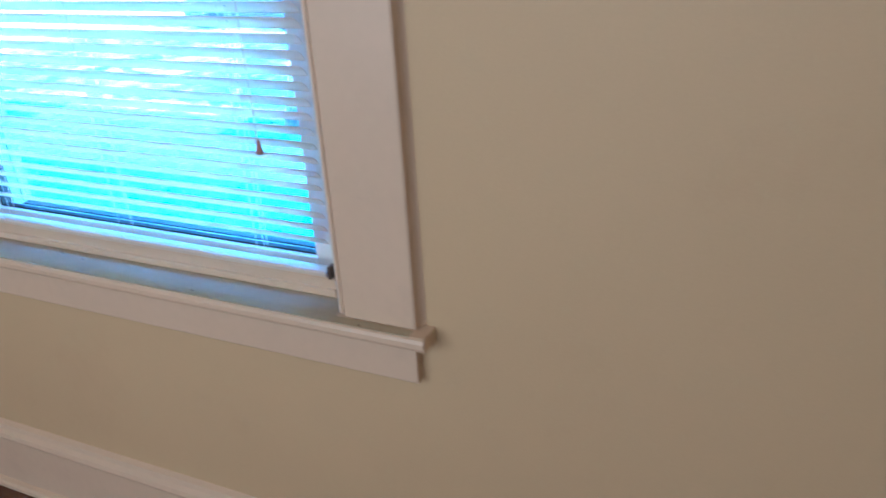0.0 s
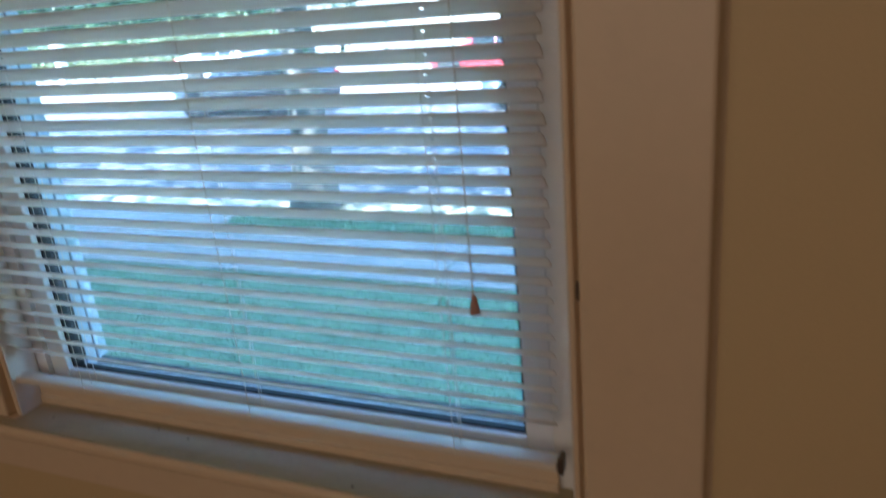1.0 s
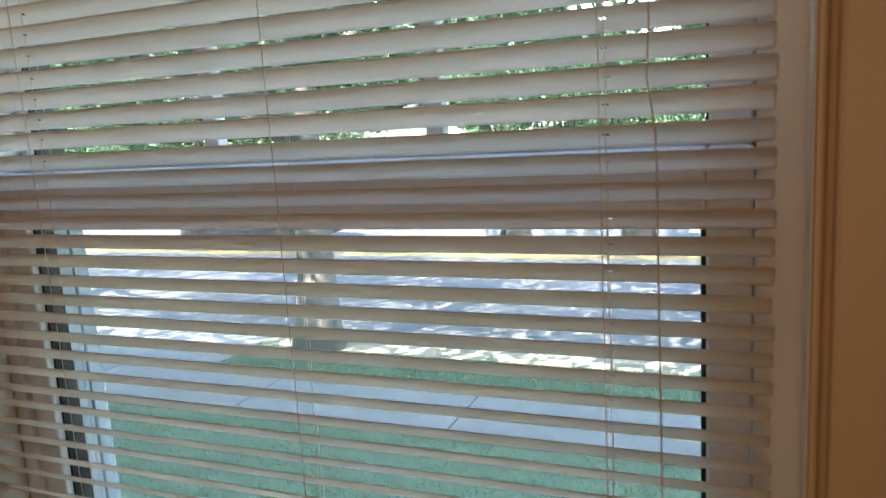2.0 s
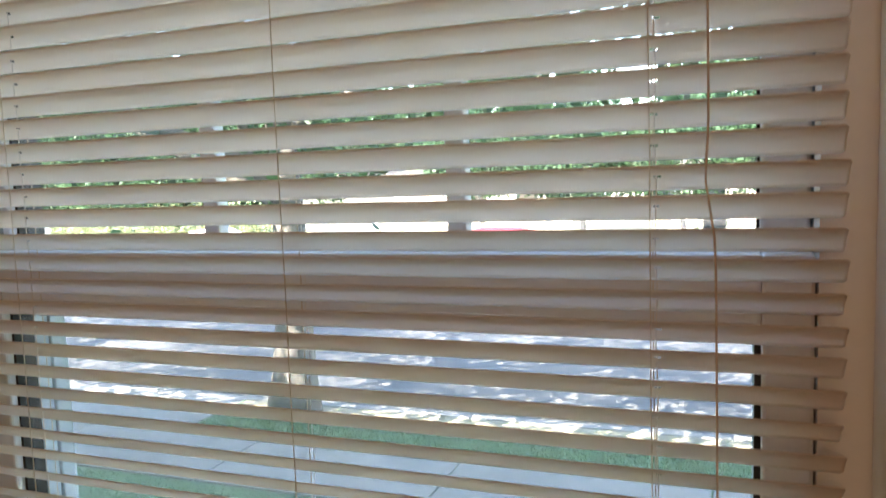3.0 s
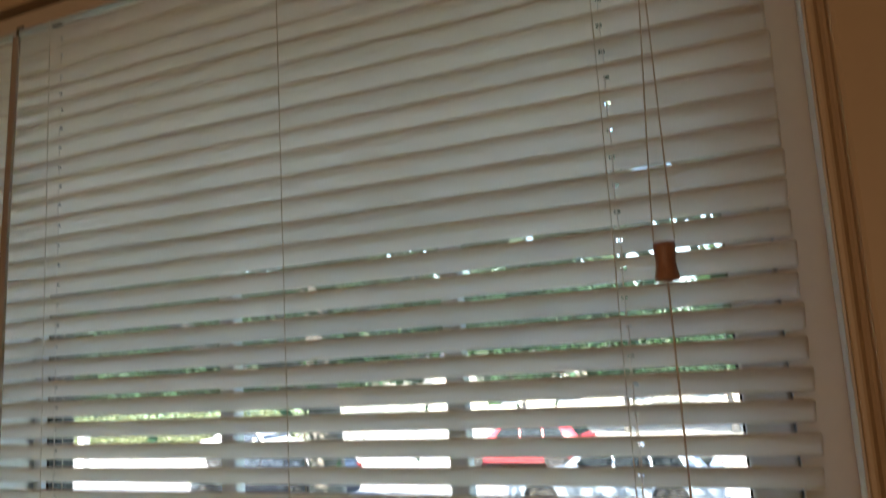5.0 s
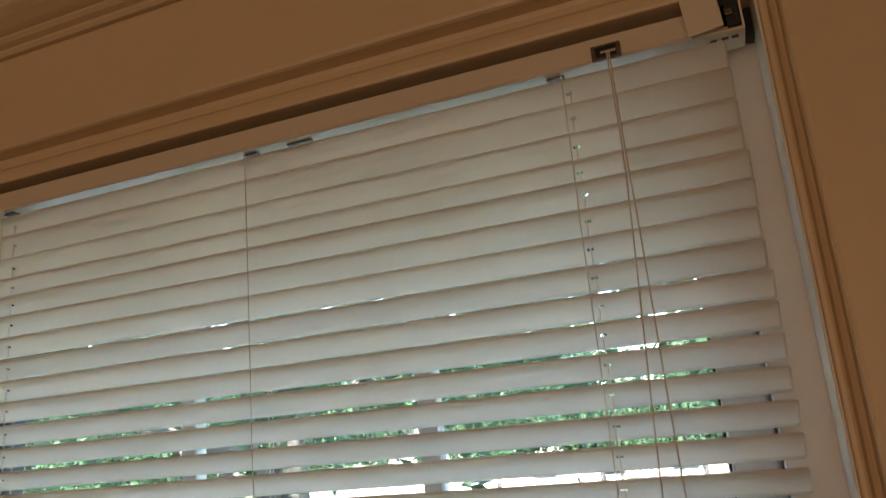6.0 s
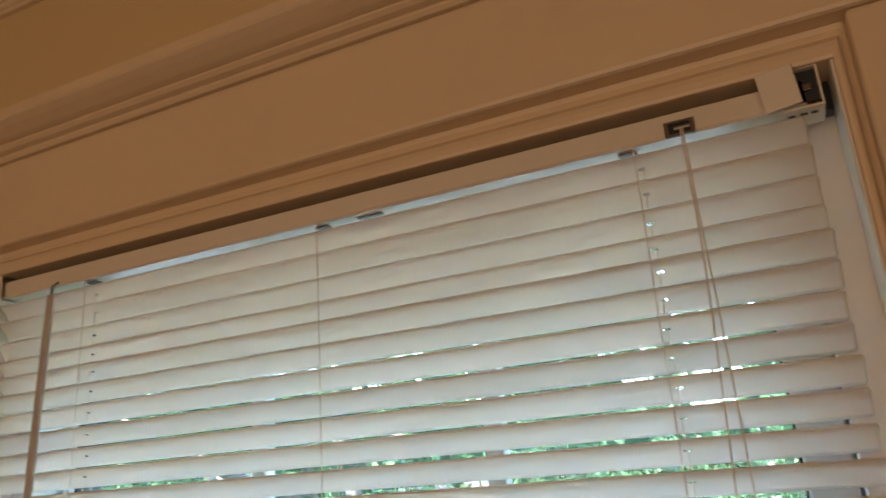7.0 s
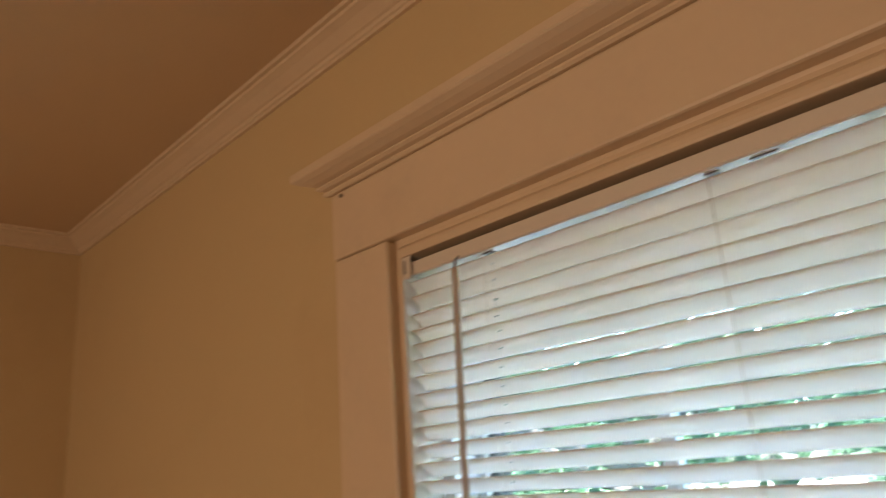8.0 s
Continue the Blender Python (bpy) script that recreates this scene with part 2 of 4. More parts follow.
def add_tube(bm, pts, radii, sides=8):
    """A round bar through the points."""
    pts = [Vector(p) for p in pts]
    if not hasattr(radii, "__len__"):
        radii = [radii] * len(pts)
    rings = []
    for i, p in enumerate(pts):
        d = (pts[min(i + 1, len(pts) - 1)] - pts[max(i - 1, 0)]).normalized()
        s = d.cross(Vector((0.3, 1, 0.1) if abs(d.y) < 0.9 else (1, 0, 0))).normalized()
        w = d.cross(s)
        rings.append([bm.verts.new(p + (s * math.cos(2 * math.pi * k / sides) + w * math.sin(2 * math.pi * k / sides)) * radii[i]) for k in range(sides)])
    for a, b in zip(rings, rings[1:]):
        for k in range(sides):
            bm.faces.new((a[k], a[(k + 1) % sides], b[(k + 1) % sides], b[k]))
    bm.faces.new(rings[0][::-1])
    bm.faces.new(rings[-1])
    return bm


def add_lathe(bm, profile, centre, sides=16, axis="z"):
    """Turns (radius, height) pairs about an axis."""
    c = Vector(centre)
    rings = []
    for r, h in profile:
        ring = []
        for k in range(sides):
            a = 2 * math.pi * k / sides
            off = Vector((r * math.cos(a), r * math.sin(a), h)) if axis == "z" else Vector((r * math.cos(a), h, r * math.sin(a)))
            ring.append(bm.verts.new(c + off))
        rings.append(ring)
    for a, b in zip(rings, rings[1:]):
        for k in range(sides):
            bm.faces.new((a[k], a[(k + 1) % sides], b[(k + 1) % sides], b[k]))
    bm.faces.new(rings[0][::-1])
    bm.faces.new(rings[-1])
    bmesh.ops.recalc_face_normals(bm, faces=bm.faces[:])
    return bm


# ---- plan, in metres: x along the window wall, y outwards, z up ----
FLOOR_Z, CEIL_Z = -1.69, 0.79
WALL_Y = -0.008                   # room face of the window wall
WEST_X, EAST_X, SOUTH_Y = -2.28, 2.5, -2.4
OPEN_L, OPEN_R = -0.877, 0.036    # inner edges of the casing
HEAD_Z, STOOL_Z = 0.402, -1.026
CASE_W, CASE_Y = 0.123, -0.030
GROUND_Z = -3.2
ROAD_Z = GROUND_Z - 0.15            # the street lies a kerb lower than the lawn

# ---- the room ----
b = bmesh.new()
W0, W1 = OPEN_L - 0.012, OPEN_R + 0.012
add_box(b, WEST_X - 0.2, W0, WALL_Y, 0.16, FLOOR_Z, CEIL_Z)
add_box(b, W1, EAST_X + 0.2, WALL_Y, 0.16, FLOOR_Z, CEIL_Z)
add_box(b, W0, W1, WALL_Y, 0.16, HEAD_Z + 0.012, CEIL_Z)
add_box(b, W0, W1, WALL_Y, 0.16, FLOOR_Z, STOOL_Z - 0.03)
tagged(part("wall_north", b, WALL_PAINT, None, "cream painted plaster wall with the window opening"), kind="structure")
tagged(part("wall_west", box(WEST_X - 0.15, WEST_X, SOUTH_Y - 0.15, WALL_Y, FLOOR_Z, CEIL_Z), WALL_PAINT, None, "cream painted plaster side wall"), kind="structure")
tagged(part("wall_east", box(EAST_X, EAST_X + 0.15, SOUTH_Y - 0.15, WALL_Y, FLOOR_Z, CEIL_Z), LOW_BOUNCE_PAINT, None, "unseen side wall, dark brown to cut bounce light"), kind="structure")
# unseen wall; its gap is made for the added fill lamp
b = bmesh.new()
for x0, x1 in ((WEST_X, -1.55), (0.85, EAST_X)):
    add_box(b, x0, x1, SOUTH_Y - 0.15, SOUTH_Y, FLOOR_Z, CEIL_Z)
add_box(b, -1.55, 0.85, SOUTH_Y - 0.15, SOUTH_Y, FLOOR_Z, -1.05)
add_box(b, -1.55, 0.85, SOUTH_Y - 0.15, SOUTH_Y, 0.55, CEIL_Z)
tagged(part("wall_south", b, LOW_BOUNCE_PAINT, None, "unseen dark brown wall with a gap for the added fill lamp"), kind="structure")
tagged(part("ceiling", box(WEST_X - 0.15, EAST_X + 0.15, SOUTH_Y - 0.15, 0.16, CEIL_Z, CEIL_Z + 0.12), CEILING_PAINT, None, "dull cream plaster ceiling"), kind="structure")

# crown moulding round the room, mitred in the corners
CROWN = [(0, 0), (0, -0.044), (0.0068, -0.044), (0.00748, -0.03872), (0.01088, -0.03696), (0.01224, -0.03168), (0.01632, -0.02992), (0.02312, -0.02464), (0.03264, -0.0176), (0.0408, -0.0132), (0.04488, -0.01144), (0.04624, -0.00704), (0.05304, -0.00616), (0.0544, 0)]
crown = tagged(new("trim"), "cream painted crown moulding under the ceiling", kind="structure")
for o, a, n in (((WEST_X, WALL_Y, CEIL_Z), (EAST_X - WEST_X, 0, 0), (0, -1, 0)), ((WEST_X, SOUTH_Y, CEIL_Z), (0, WALL_Y - SOUTH_Y, 0), (1, 0, 0))):
    part("crown_moulding", add_sweep(bmesh.new(), CROWN, o, a, n, ends=(1, 1)), TRIM_PAINT, crown)
BASE = [(0, 0), (0.018, 0), (0.018, 0.145), (0.022, 0.148), (0.024, 0.156), (0.021, 0.166), (0.014, 0.174), (0.010, 0.184), (0, 0.190)]
base = tagged(new("baseboard"), "cream painted moulded baseboard along the wall", kind="structure")
for o, a, n in (((WEST_X, WALL_Y, FLOOR_Z), (EAST_X - WEST_X, 0, 0), (0, -1, 0)), ((WEST_X, SOUTH_Y, FLOOR_Z), (0, WALL_Y - SOUTH_Y, 0), (1, 0, 0))):
    part("baseboard_run", add_sweep(bmesh.new(), BASE, o, a, n, ends=(1, 1)), TRIM_PAINT, base)
    part("shoe_strip", add_sweep(bmesh.new(), [(0.018, 0), (0.034, 0), (0.033, 0.008), (0.028, 0.014), (0.018, 0.018)], o, a, n, ends=(1, 1)), TRIM_PAINT, base)

# ---- window: casing, stool, apron, jambs and sashes ----
window = tagged(new("window_1"), "double-hung window in ivory painted wooden casing", kind="structure")
for x0, x1 in ((OPEN_R, OPEN_R + CASE_W), (OPEN_L - CASE_W, OPEN_L)):
    part("side_casing", box(x0, x1, CASE_Y, WALL_Y, STOOL_Z, HEAD_Z - 0.001, 0.004), TRIM_PAINT, window)
part("head_casing", box(OPEN_L - CASE_W - 0.002, OPEN_R + CASE_W + 0.002, CASE_Y - 0.002, WALL_Y, HEAD_Z, HEAD_Z + 0.104, 0.004), TRIM_PAINT, window)
CAP = [(0, 0), (0.027, 0), (0.030, 0.003), (0.030, 0.006), (0.026, 0.008), (0.034, 0.010), (0.038, 0.013), (0.038, 0.015), (0.034, 0.017), (0.044, 0.019), (0.056, 0.023), (0.064, 0.027), (0.066, 0.029), (0.066, 0.040), (0, 0.044)]
b = add_sweep(bmesh.new(), CAP, (OPEN_L - CASE_W + 0.014, WALL_Y, HEAD_Z + 0.104), (OPEN_R - OPEN_L + 2 * CASE_W - 0.028, 0, 0), (0, -1, 0), ends=(-1, -1))
part("cap_moulding", b, TRIM_PAINT, window)
STOP_IN_L, STOP_IN_R = OPEN_L + 0.0185, OPEN_R - 0.0150
NOSE = [(0, 0), (0.038, 0), (0.043, -0.002), (0.046, -0.007), (0.046, -0.015), (0.043, -0.021), (0.038, -0.024), (0, -0.024)]
b = add_sweep(bmesh.new(), NOSE, (OPEN_L - CASE_W - 0.022, WALL_Y, STOOL_Z), (OPEN_R - OPEN_L + 2 * CASE_W + 0.044, 0, 0), (0, -1, 0))
add_box(b, OPEN_L - 0.012, OPEN_R + 0.012, WALL_Y, 0.06, STOOL_Z - 0.03, STOOL_Z)
part("stool", b, TRIM_PAINT, window, "ivory painted window stool")
part("stool_top", box(OPEN_L - CASE_W + 0.004, OPEN_R + CASE_W - 0.004, -0.0485, CASE_Y - 0.0005, STOOL_Z - 0.004, STOOL_Z + 0.0006), STOOL_PAINT, window, "darker mottled paint along the stool")
part("stool_top", box(STOP_IN_L, STOP_IN_R, CASE_Y - 0.0004, 0.0375, STOOL_Z - 0.004, STOOL_Z + 0.0006), STOOL_PAINT, window, "darker mottled paint along the stool")
APRON = [(0, 0), (0.017, 0), (0.020, 0.003), (0.020, 0.068), (0.024, 0.070), (0.024, 0.0735), (0, 0.0735)]
part("apron", add_sweep(bmesh.new(), APRON, (OPEN_L - CASE_W + 0.004, WALL_Y, STOOL_Z - 0.098), (OPEN_R - OPEN_L + 2 * CASE_W - 0.008, 0, 0), (0, -1, 0)), TRIM_PAINT, window)
# a bead of caulk closes the casing's outer edge to the wall
for x, sg in ((OPEN_R + CASE_W, 1), (OPEN_L - CASE_W, -1)):
    b = bmesh.new()
    add_sweep(b, [(0, 0), (0.0065, 0), (0.0030, 0.0040), (0, 0.011)], (x, WALL_Y, STOOL_Z + 0.0005), (0, 0, HEAD_Z - STOOL_Z - 0.002), (sg, 0, 0), (0, -1, 0))
    part("caulk_bead", b, TRIM_PAINT, window)
# a rounded stop all round the inside of the casing, a soft groove away from it, mitred in the corners
STOP = [(-0.001, 0.030), (-0.001, -0.0112), (0.0030, -0.0100), (0.0070, -0.0104), (0.0092, -0.0135), (0.0106, -0.0175), (0.0128, -0.0200), (0.0160, -0.0208), (0.0200, -0.0206), (0.0216, -0.0198), (0.0220, -0.0188), (0.0220, 0.030)]
LEFT_SHARE, RIGHT_SHARE = 0.82, 0.56   # the stop is narrower at the sides than at the head
b = bmesh.new()
rings = []
for u, y in STOP:
    lx, rx = OPEN_L + u * LEFT_SHARE, OPEN_R - u * RIGHT_SHARE
    rings.append([b.verts.new(p) for p in ((rx, y, STOOL_Z + 0.0005), (rx, y, HEAD_Z - u * 1.36), (lx, y, HEAD_Z - u * 1.36), (lx, y, STOOL_Z + 0.0005))])
for a, q in zip(rings, rings[1:] + rings[:1]):
    for k in range(3):
        b.faces.new((a[k], q[k], q[k + 1], a[k + 1]))
b.faces.new([r[0] for r in rings])
b.faces.new([r[3] for r in rings])
bmesh.ops.recalc_face_normals(b, faces=b.faces[:])
part("window_stop", b, TRIM_PAINT, window, "rounded ivory painted stop round the opening")
STOP_R, STOP_L = OPEN_R - 0.022 * RIGHT_SHARE, OPEN_L + 0.022 * LEFT_SHARE
# thin whiter facings carry the daylight on the stop's inner sides as colour
for x0 in (STOP_R - 0.0023, STOP_L + 0.0001):
    part("stop_facing", box(x0, x0 + 0.0022, -0.0190, 0.030, STOOL_Z, HEAD_Z - 0.0302, 0.0008), DAYLIT_STOP_PAINT, window, "paler inner face of the stop, daylight put into its colour")
GL, GR = -0.800, -0.050           # glass edges of the lower sash
STILE = 0.036
# jamb liners with their tracks
for x0, x1 in ((GR + STILE + 0.0012, OPEN_R + 0.012), (OPEN_L - 0.012, GL - STILE - 0.0012)):
    b = bmesh.new()
    add_box(b, x0, x1, 0.032, 0.072, STOOL_Z, HEAD_Z)
    xe = x1 - 0.022 if x0 > -0.4 else x0 + 0.022
    add_box(b, min(xe, x1 if x0 > -0.4 else x0), max(xe, x1 if x0 > -0.4 else x0), 0.072, 0.16, STOOL_Z, HEAD_Z)
    part("jamb_liner", b, JAMB, window)
part("head_jamb", box(OPEN_L, OPEN_R, 0.032, 0.16, HEAD_Z - 0.031, HEAD_Z + 0.012), JAMB, window)


def sash(name, y0, y1, zlo, zhi, bottom, top, xs, zs):
    """A sash: stiles, rails, gasket, panes and glazing bars at the inner xs and zs."""
    s = tagged(new(name), "white sash with a single large pane" if len(xs) == 2 else "white sash divided into six panes")
    s.parent = window
    l, r = xs[0], xs[-1]
    part("stile", box(r + 0.001, GR + STILE, y0, y1, zlo, zhi, 0.003), VINYL, s)
    part("stile", box(GL - STILE, l - 0.001, y0, y1, zlo, zhi, 0.003), VINYL, s)
    part("rail", box(l - 0.001, r + 0.001, y0 + 0.001, y1, zlo, zlo + bottom, 0.003), VINYL, s)
    part("rail", box(l - 0.001, r + 0.001, y0 + 0.001, y1, zhi - top, zhi, 0.003), VINYL, s)
    g0, g1 = zlo + bottom, zhi - top
    yc = (y0 + y1) / 2
    b = bmesh.new()
    lip = 0.0035 if len(xs) == 2 else 0.0012
    for q in ((l - 0.001, l + 0.0025, g0, g1), (r - lip, r + 0.001, g0, g1), (l, r, g0 - 0.001, g0 + 0.003), (l, r, g1 - 0.003, g1 + 0.001)):
        add_box(b, q[0], q[1], yc - 0.006, yc + 0.006, q[2], q[3])
    part("gasket", b, GASKET_AND_SHADE, s, "black glazing gasket")
    zz = [g0, *zs, g1]
    for x in xs[1:-1]:
        part("glazing_bar", box(x - 0.0095, x + 0.0095, yc - 0.009, yc + 0.009, g0, g1, 0.003), VINYL, s)
    for z in zs:
        for x0, x1 in zip(xs, xs[1:]):
            part("glazing_bar", box(x0 + 0.0095, x1 - 0.0095, yc - 0.009, yc + 0.009, z - 0.010, z + 0.010, 0.003), VINYL, s)
    for x0, x1 in zip(xs, xs[1:]):
        for z0, z1 in zip(zz, zz[1:]):
            b = bmesh.new()
            b.faces.new([b.verts.new(p) for p in ((x0, yc, z0), (x1, yc, z0), (x1, yc, z1), (x0, yc, z1))])
            o = part("pane", b, GLASS, s, "clear window glass")
            o.visible_shadow = False
    return s


sash("lower_sash", 0.038, 0.070, STOOL_Z, -0.328, 0.058, 0.053, [GL, GR], [])
sash("upper_sash", 0.076, 0.108, -0.372, HEAD_Z - 0.031, 0.054, 0.040, [-0.824, -0.557, -0.296, -0.050], [-0.032])
# outside: dark storm track, half fly screen with pale side channels, outer casing
screen = tagged(new("fly_screen"), "half fly screen before the lower sash")
screen.parent = window
for x0, x1 in ((GL - 0.030, GL + 0.0), (GR, GR + 0.030)):
    part("dark_track", box(x0, x1, 0.072, 0.0750, STOOL_Z + 0.02, -0.378), FRAME_AND_SHADE, screen, "dark bronze storm track")
    part("screen_channel", box(x0, x1, 0.0752, 0.0945, STOOL_Z + 0.02, -0.394, 0.002), OUTER_PAINT, screen, "pale painted screen channel")
    step = 0.003 if x0 < -0.4 else -0.003
    part("screen_channel", box(x0 + step, x1 + step, 0.0952, 0.116, STOOL_Z + 0.048, -0.394, 0.002), OUTER_PAINT, screen, "pale painted screen channel")
    b = bmesh.new()
    add_box(b, x0 - 0.026 if x0 < -0.4 else x0 + 0.004, x1 - 0.026 if x0 < -0.4 else x1 + 0.004, 0.1085, 0.124, -0.376, HEAD_Z - 0.03)
    part("dark_track", b, FRAME_AND_SHADE, screen, "dark bronze storm track")
# dark strips added over the pale far-side reveals to fit the camera's view
part("dark_reveal_strip", box(GL - 0.0008, GL + 0.0024, 0.0602, 0.0718, STOOL_Z + 0.058, -0.381), FRAME_AND_SHADE, screen)
part("dark_reveal_strip", box(-0.8248, -0.8222, 0.0982, 0.1084, -0.318, HEAD_Z - 0.071), FRAME_AND_SHADE, screen)
part("screen_rail", box(GL, GR, 0.092, 0.108, STOOL_Z + 0.02, STOOL_Z + 0.047), FRAME_AND_SHADE, screen)
part("screen_rail", box(GL, GR, 0.112, 0.126, -0.392, -0.378), FRAME_AND_SHADE, screen)
b = bmesh.new()
b.faces.new([b.verts.new(p) for p in ((GL, 0.100, STOOL_Z + 0.047), (GR, 0.100, STOOL_Z + 0.047), (GR, 0.118, -0.392), (GL, 0.118, -0.392))])
part("screen_mesh", b, SCREEN, screen, "fine grey insect mesh")
for x0, x1 in ((GL - 0.22, GL - 0.112), (GR + 0.085, GR + 0.20)):
    part("outer_casing", box(x0, x1, 0.161, 0.190, STOOL_Z - 0.05, HEAD_Z + 0.03, 0.002), OUTER_PAINT, window)
for x0, x1 in ((GR + STILE - 0.004, OPEN_R + 0.012), (OPEN_L - 0.012, GL - 0.068)):
    part("blind_stop", box(x0, x1, 0.126, 0.159, STOOL_Z, HEAD_Z - 0.03), OUTER_PAINT, window)
part("outer_sill", box(GL - 0.13, GR + 0.13, 0.161, 0.198, STOOL_Z - 0.11, STOOL_Z - 0.07, 0.004), OUTER_PAINT, window)
SILL_STOP = [(0, 0), (0.020, 0), (0.022, 0.003), (0.022, 0.014), (0.019, 0.016), (0.019, 0.030), (0.021, 0.032), (0.021, 0.040), (0.018, 0.044), (0.003, 0.046), (0.003, 0)]
part("sill_stop", add_sweep(bmesh.new(), SILL_STOP, (STOP_L + 0.003, 0.040, STOOL_Z), (-0.007 - STOP_L - 0.003, 0, 0), (0, -1, 0)), TRIM_PAINT, window, "moulded cream strip under the blind")
# a small sash catch on the stop
b = box(OPEN_R - 0.0055, OPEN_R - 0.0005, -0.0175, -0.010, -0.754, -0.735, 0.001)
part("catch_plate", b, BRASS_DARK, window, "small dark metal catch")
part("nail", add_lathe(bmesh.new(), [(0.0010, 0.0), (0.0030, -0.001), (0.0034, -0.003), (0.0015, -0.0045)], (-0.974, CASE_Y - 0.002, 0.497), 10, "y"), BRASS_DARK, window, "old nail head")
for x, y in ((-0.799, -0.011), (-0.605, 0.006), (-0.542, -0.004), (-0.256, -0.036), (0.071, -0.044)):
    part("paint_chip", add_lathe(bmesh.new(), [(0.0026, 0.0), (0.0023, 0.0006), (0.001, 0.0008)], (x, y, STOOL_Z), 9), BRASS_DARK, window, "dark chip in the paint")

# ---- the blind ----
PITCH = 0.0215
SL, SR = -0.857, 0.0
TILT = 43.8
blind = thing("window_blind", "white vinyl mini blind, lowered, slats half open", "blind", (0, 0, 0))
LADDERS = (-0.122, -0.414, -0.713)


def slat_mesh():
    """A crowned slat with a small slot at each ladder."""
    b = bmesh.new()
    us = (-1, -0.72, -0.4, -0.11, 0.11, 0.4, 0.72, 1)
    rows = [(0.0125 * u, 0.0016 * (1 - u * u)) for u in us]
    n = len(us) - 1
    xs = [SL, SL + 0.002]
    slots = []
    for x in (LADDERS[2], LADDERS[0]):
        slots.append(len(xs))
        xs += [x + 0.0005, x + 0.0055]
    xs += [SR - 0.002, SR]
    inset = [0.8] + [1.0] * (len(xs) - 2) + [0.8]
    grid = [[[b.verts.new((x, y * k, z + lift)) for y, z in rows] for x, k in zip(xs, inset)] for lift in (0.0, 0.0007)]
    for g in grid:
        for i in range(len(xs) - 1):
            for j in range(n):
                if not (i in slots and j == 3):
                    b.faces.new((g[i][j], g[i + 1][j], g[i + 1][j + 1], g[i][j + 1]))
    for i in range(len(xs) - 1):
        for j in (0, n):
            b.faces.new((grid[0][i][j], grid[0][i + 1][j], grid[1][i + 1][j], grid[1][i][j]))
    for i in (0, len(xs) - 1):
        for j in range(n):
            b.faces.new((grid[0][i][j], grid[0][i][j + 1], grid[1][i][j + 1], grid[1][i][j]))
    bmesh.ops.recalc_face_normals(b, faces=b.faces[:])
    me = bpy.data.meshes.new("slat")
    b.to_mesh(me)
    b.free()
    me.materials.append(SLAT)
    for f in me.polygons:
        f.use_smooth = True
    return me


SLAT_MESH = slat_mesh()
rng = random.Random(4)
FIRST, LAST = -15, 43
for k in range(FIRST, LAST + 1):
    s = new("slat", SLAT_MESH)
    s.parent = blind
    # the top slats are tilted and lowered to fit the camera's view
    tilt = TILT + rng.uniform(-1.2, 1.2) + {-15: 9, -14: 8, -13: 6}.get(k, 0)
    view_drop = {-15: -0.0016, -14: -0.002, -13: -0.0038, -12: -0.0032}.get(k, 0.0)
    # the room-side edge stands higher than the outer one
    s.matrix_basis = pose(rng.uniform(-0.0012, 0.0012), 0, -k * PITCH + 0.0086 + view_drop + rng.uniform(-0.0006, 0.0006), -tilt, rng.uniform(-0.05, 0.05), 0)
BOTTOM_Z = -0.972
HR0, HR1 = 0.3450, 0.3640
b = bmesh.new()
U = [(-0.0125, HR1), (-0.0125, HR0 + 0.002), (-0.0105, HR0), (0.0105, HR0), (0.0125, HR0 + 0.002), (0.0125, HR1), (0.0113, HR1), (0.0113, HR0 + 0.003), (-0.0113, HR0 + 0.003), (-0.0113, HR1)]
add_sweep(b, [(y, z) for y, z in U], (SL - 0.002, 0, 0), (SR - SL + 0.004, 0, 0), (0, 1, 0))
part("headrail", b, RAIL, blind, "white steel headrail")
FOOT = [(-0.0125, 0.002), (-0.0105, 0.0), (0.0105, 0.0), (0.0125, 0.002), (0.0125, 0.0065), (0.0100, 0.0095), (0.0040, 0.0108), (-0.0040, 0.0108), (-0.0100, 0.0095), (-0.0125, 0.0065)]
part("bottom_rail", add_sweep(bmesh.new(), FOOT, (SL + 0.002, 0, BOTTOM_Z), (SR - SL - 0.004, 0, 0), (0, 1, 0)), RAIL, blind, "white rounded bottom rail")
for x in (SL - 0.0005, SR - 0.0025):
    part("end_cap", add_sweep(bmesh.new(), [(y * 1.06, z * 1.08 - 0.0004) for y, z in FOOT], (x, 0, BOTTOM_Z), (0.003, 0, 0), (0, 1, 0)), RAIL, blind)
for x0, x1 in ((SR - 0.014, SR + 0.0130), (SL - 0.001, SL + 0.016)):
    b = bmesh.new()
    add_box(b, x0, x1, -0.0165, 0.0150, HR0 - 0.004, HR0 - 0.0022)
    add_box(b, x0, x1, -0.0165, 0.0150, HR1 + 0.0075, HR1 + 0.0090)
    add_box(b, x0, x1, 0.0132, 0.0150, HR0 - 0.0022, HR1 + 0.0075)
    e0, e1 = (x1 - 0.0016, x1) if x0 > -0.4 else (x0, x0 + 0.0016)
    add_box(b, e0, e1, -0.0165, 0.0132, HR0 - 0.0022, HR1 + 0.0075)
    part("end_bracket", b, RAIL, blind, "white steel box bracket")
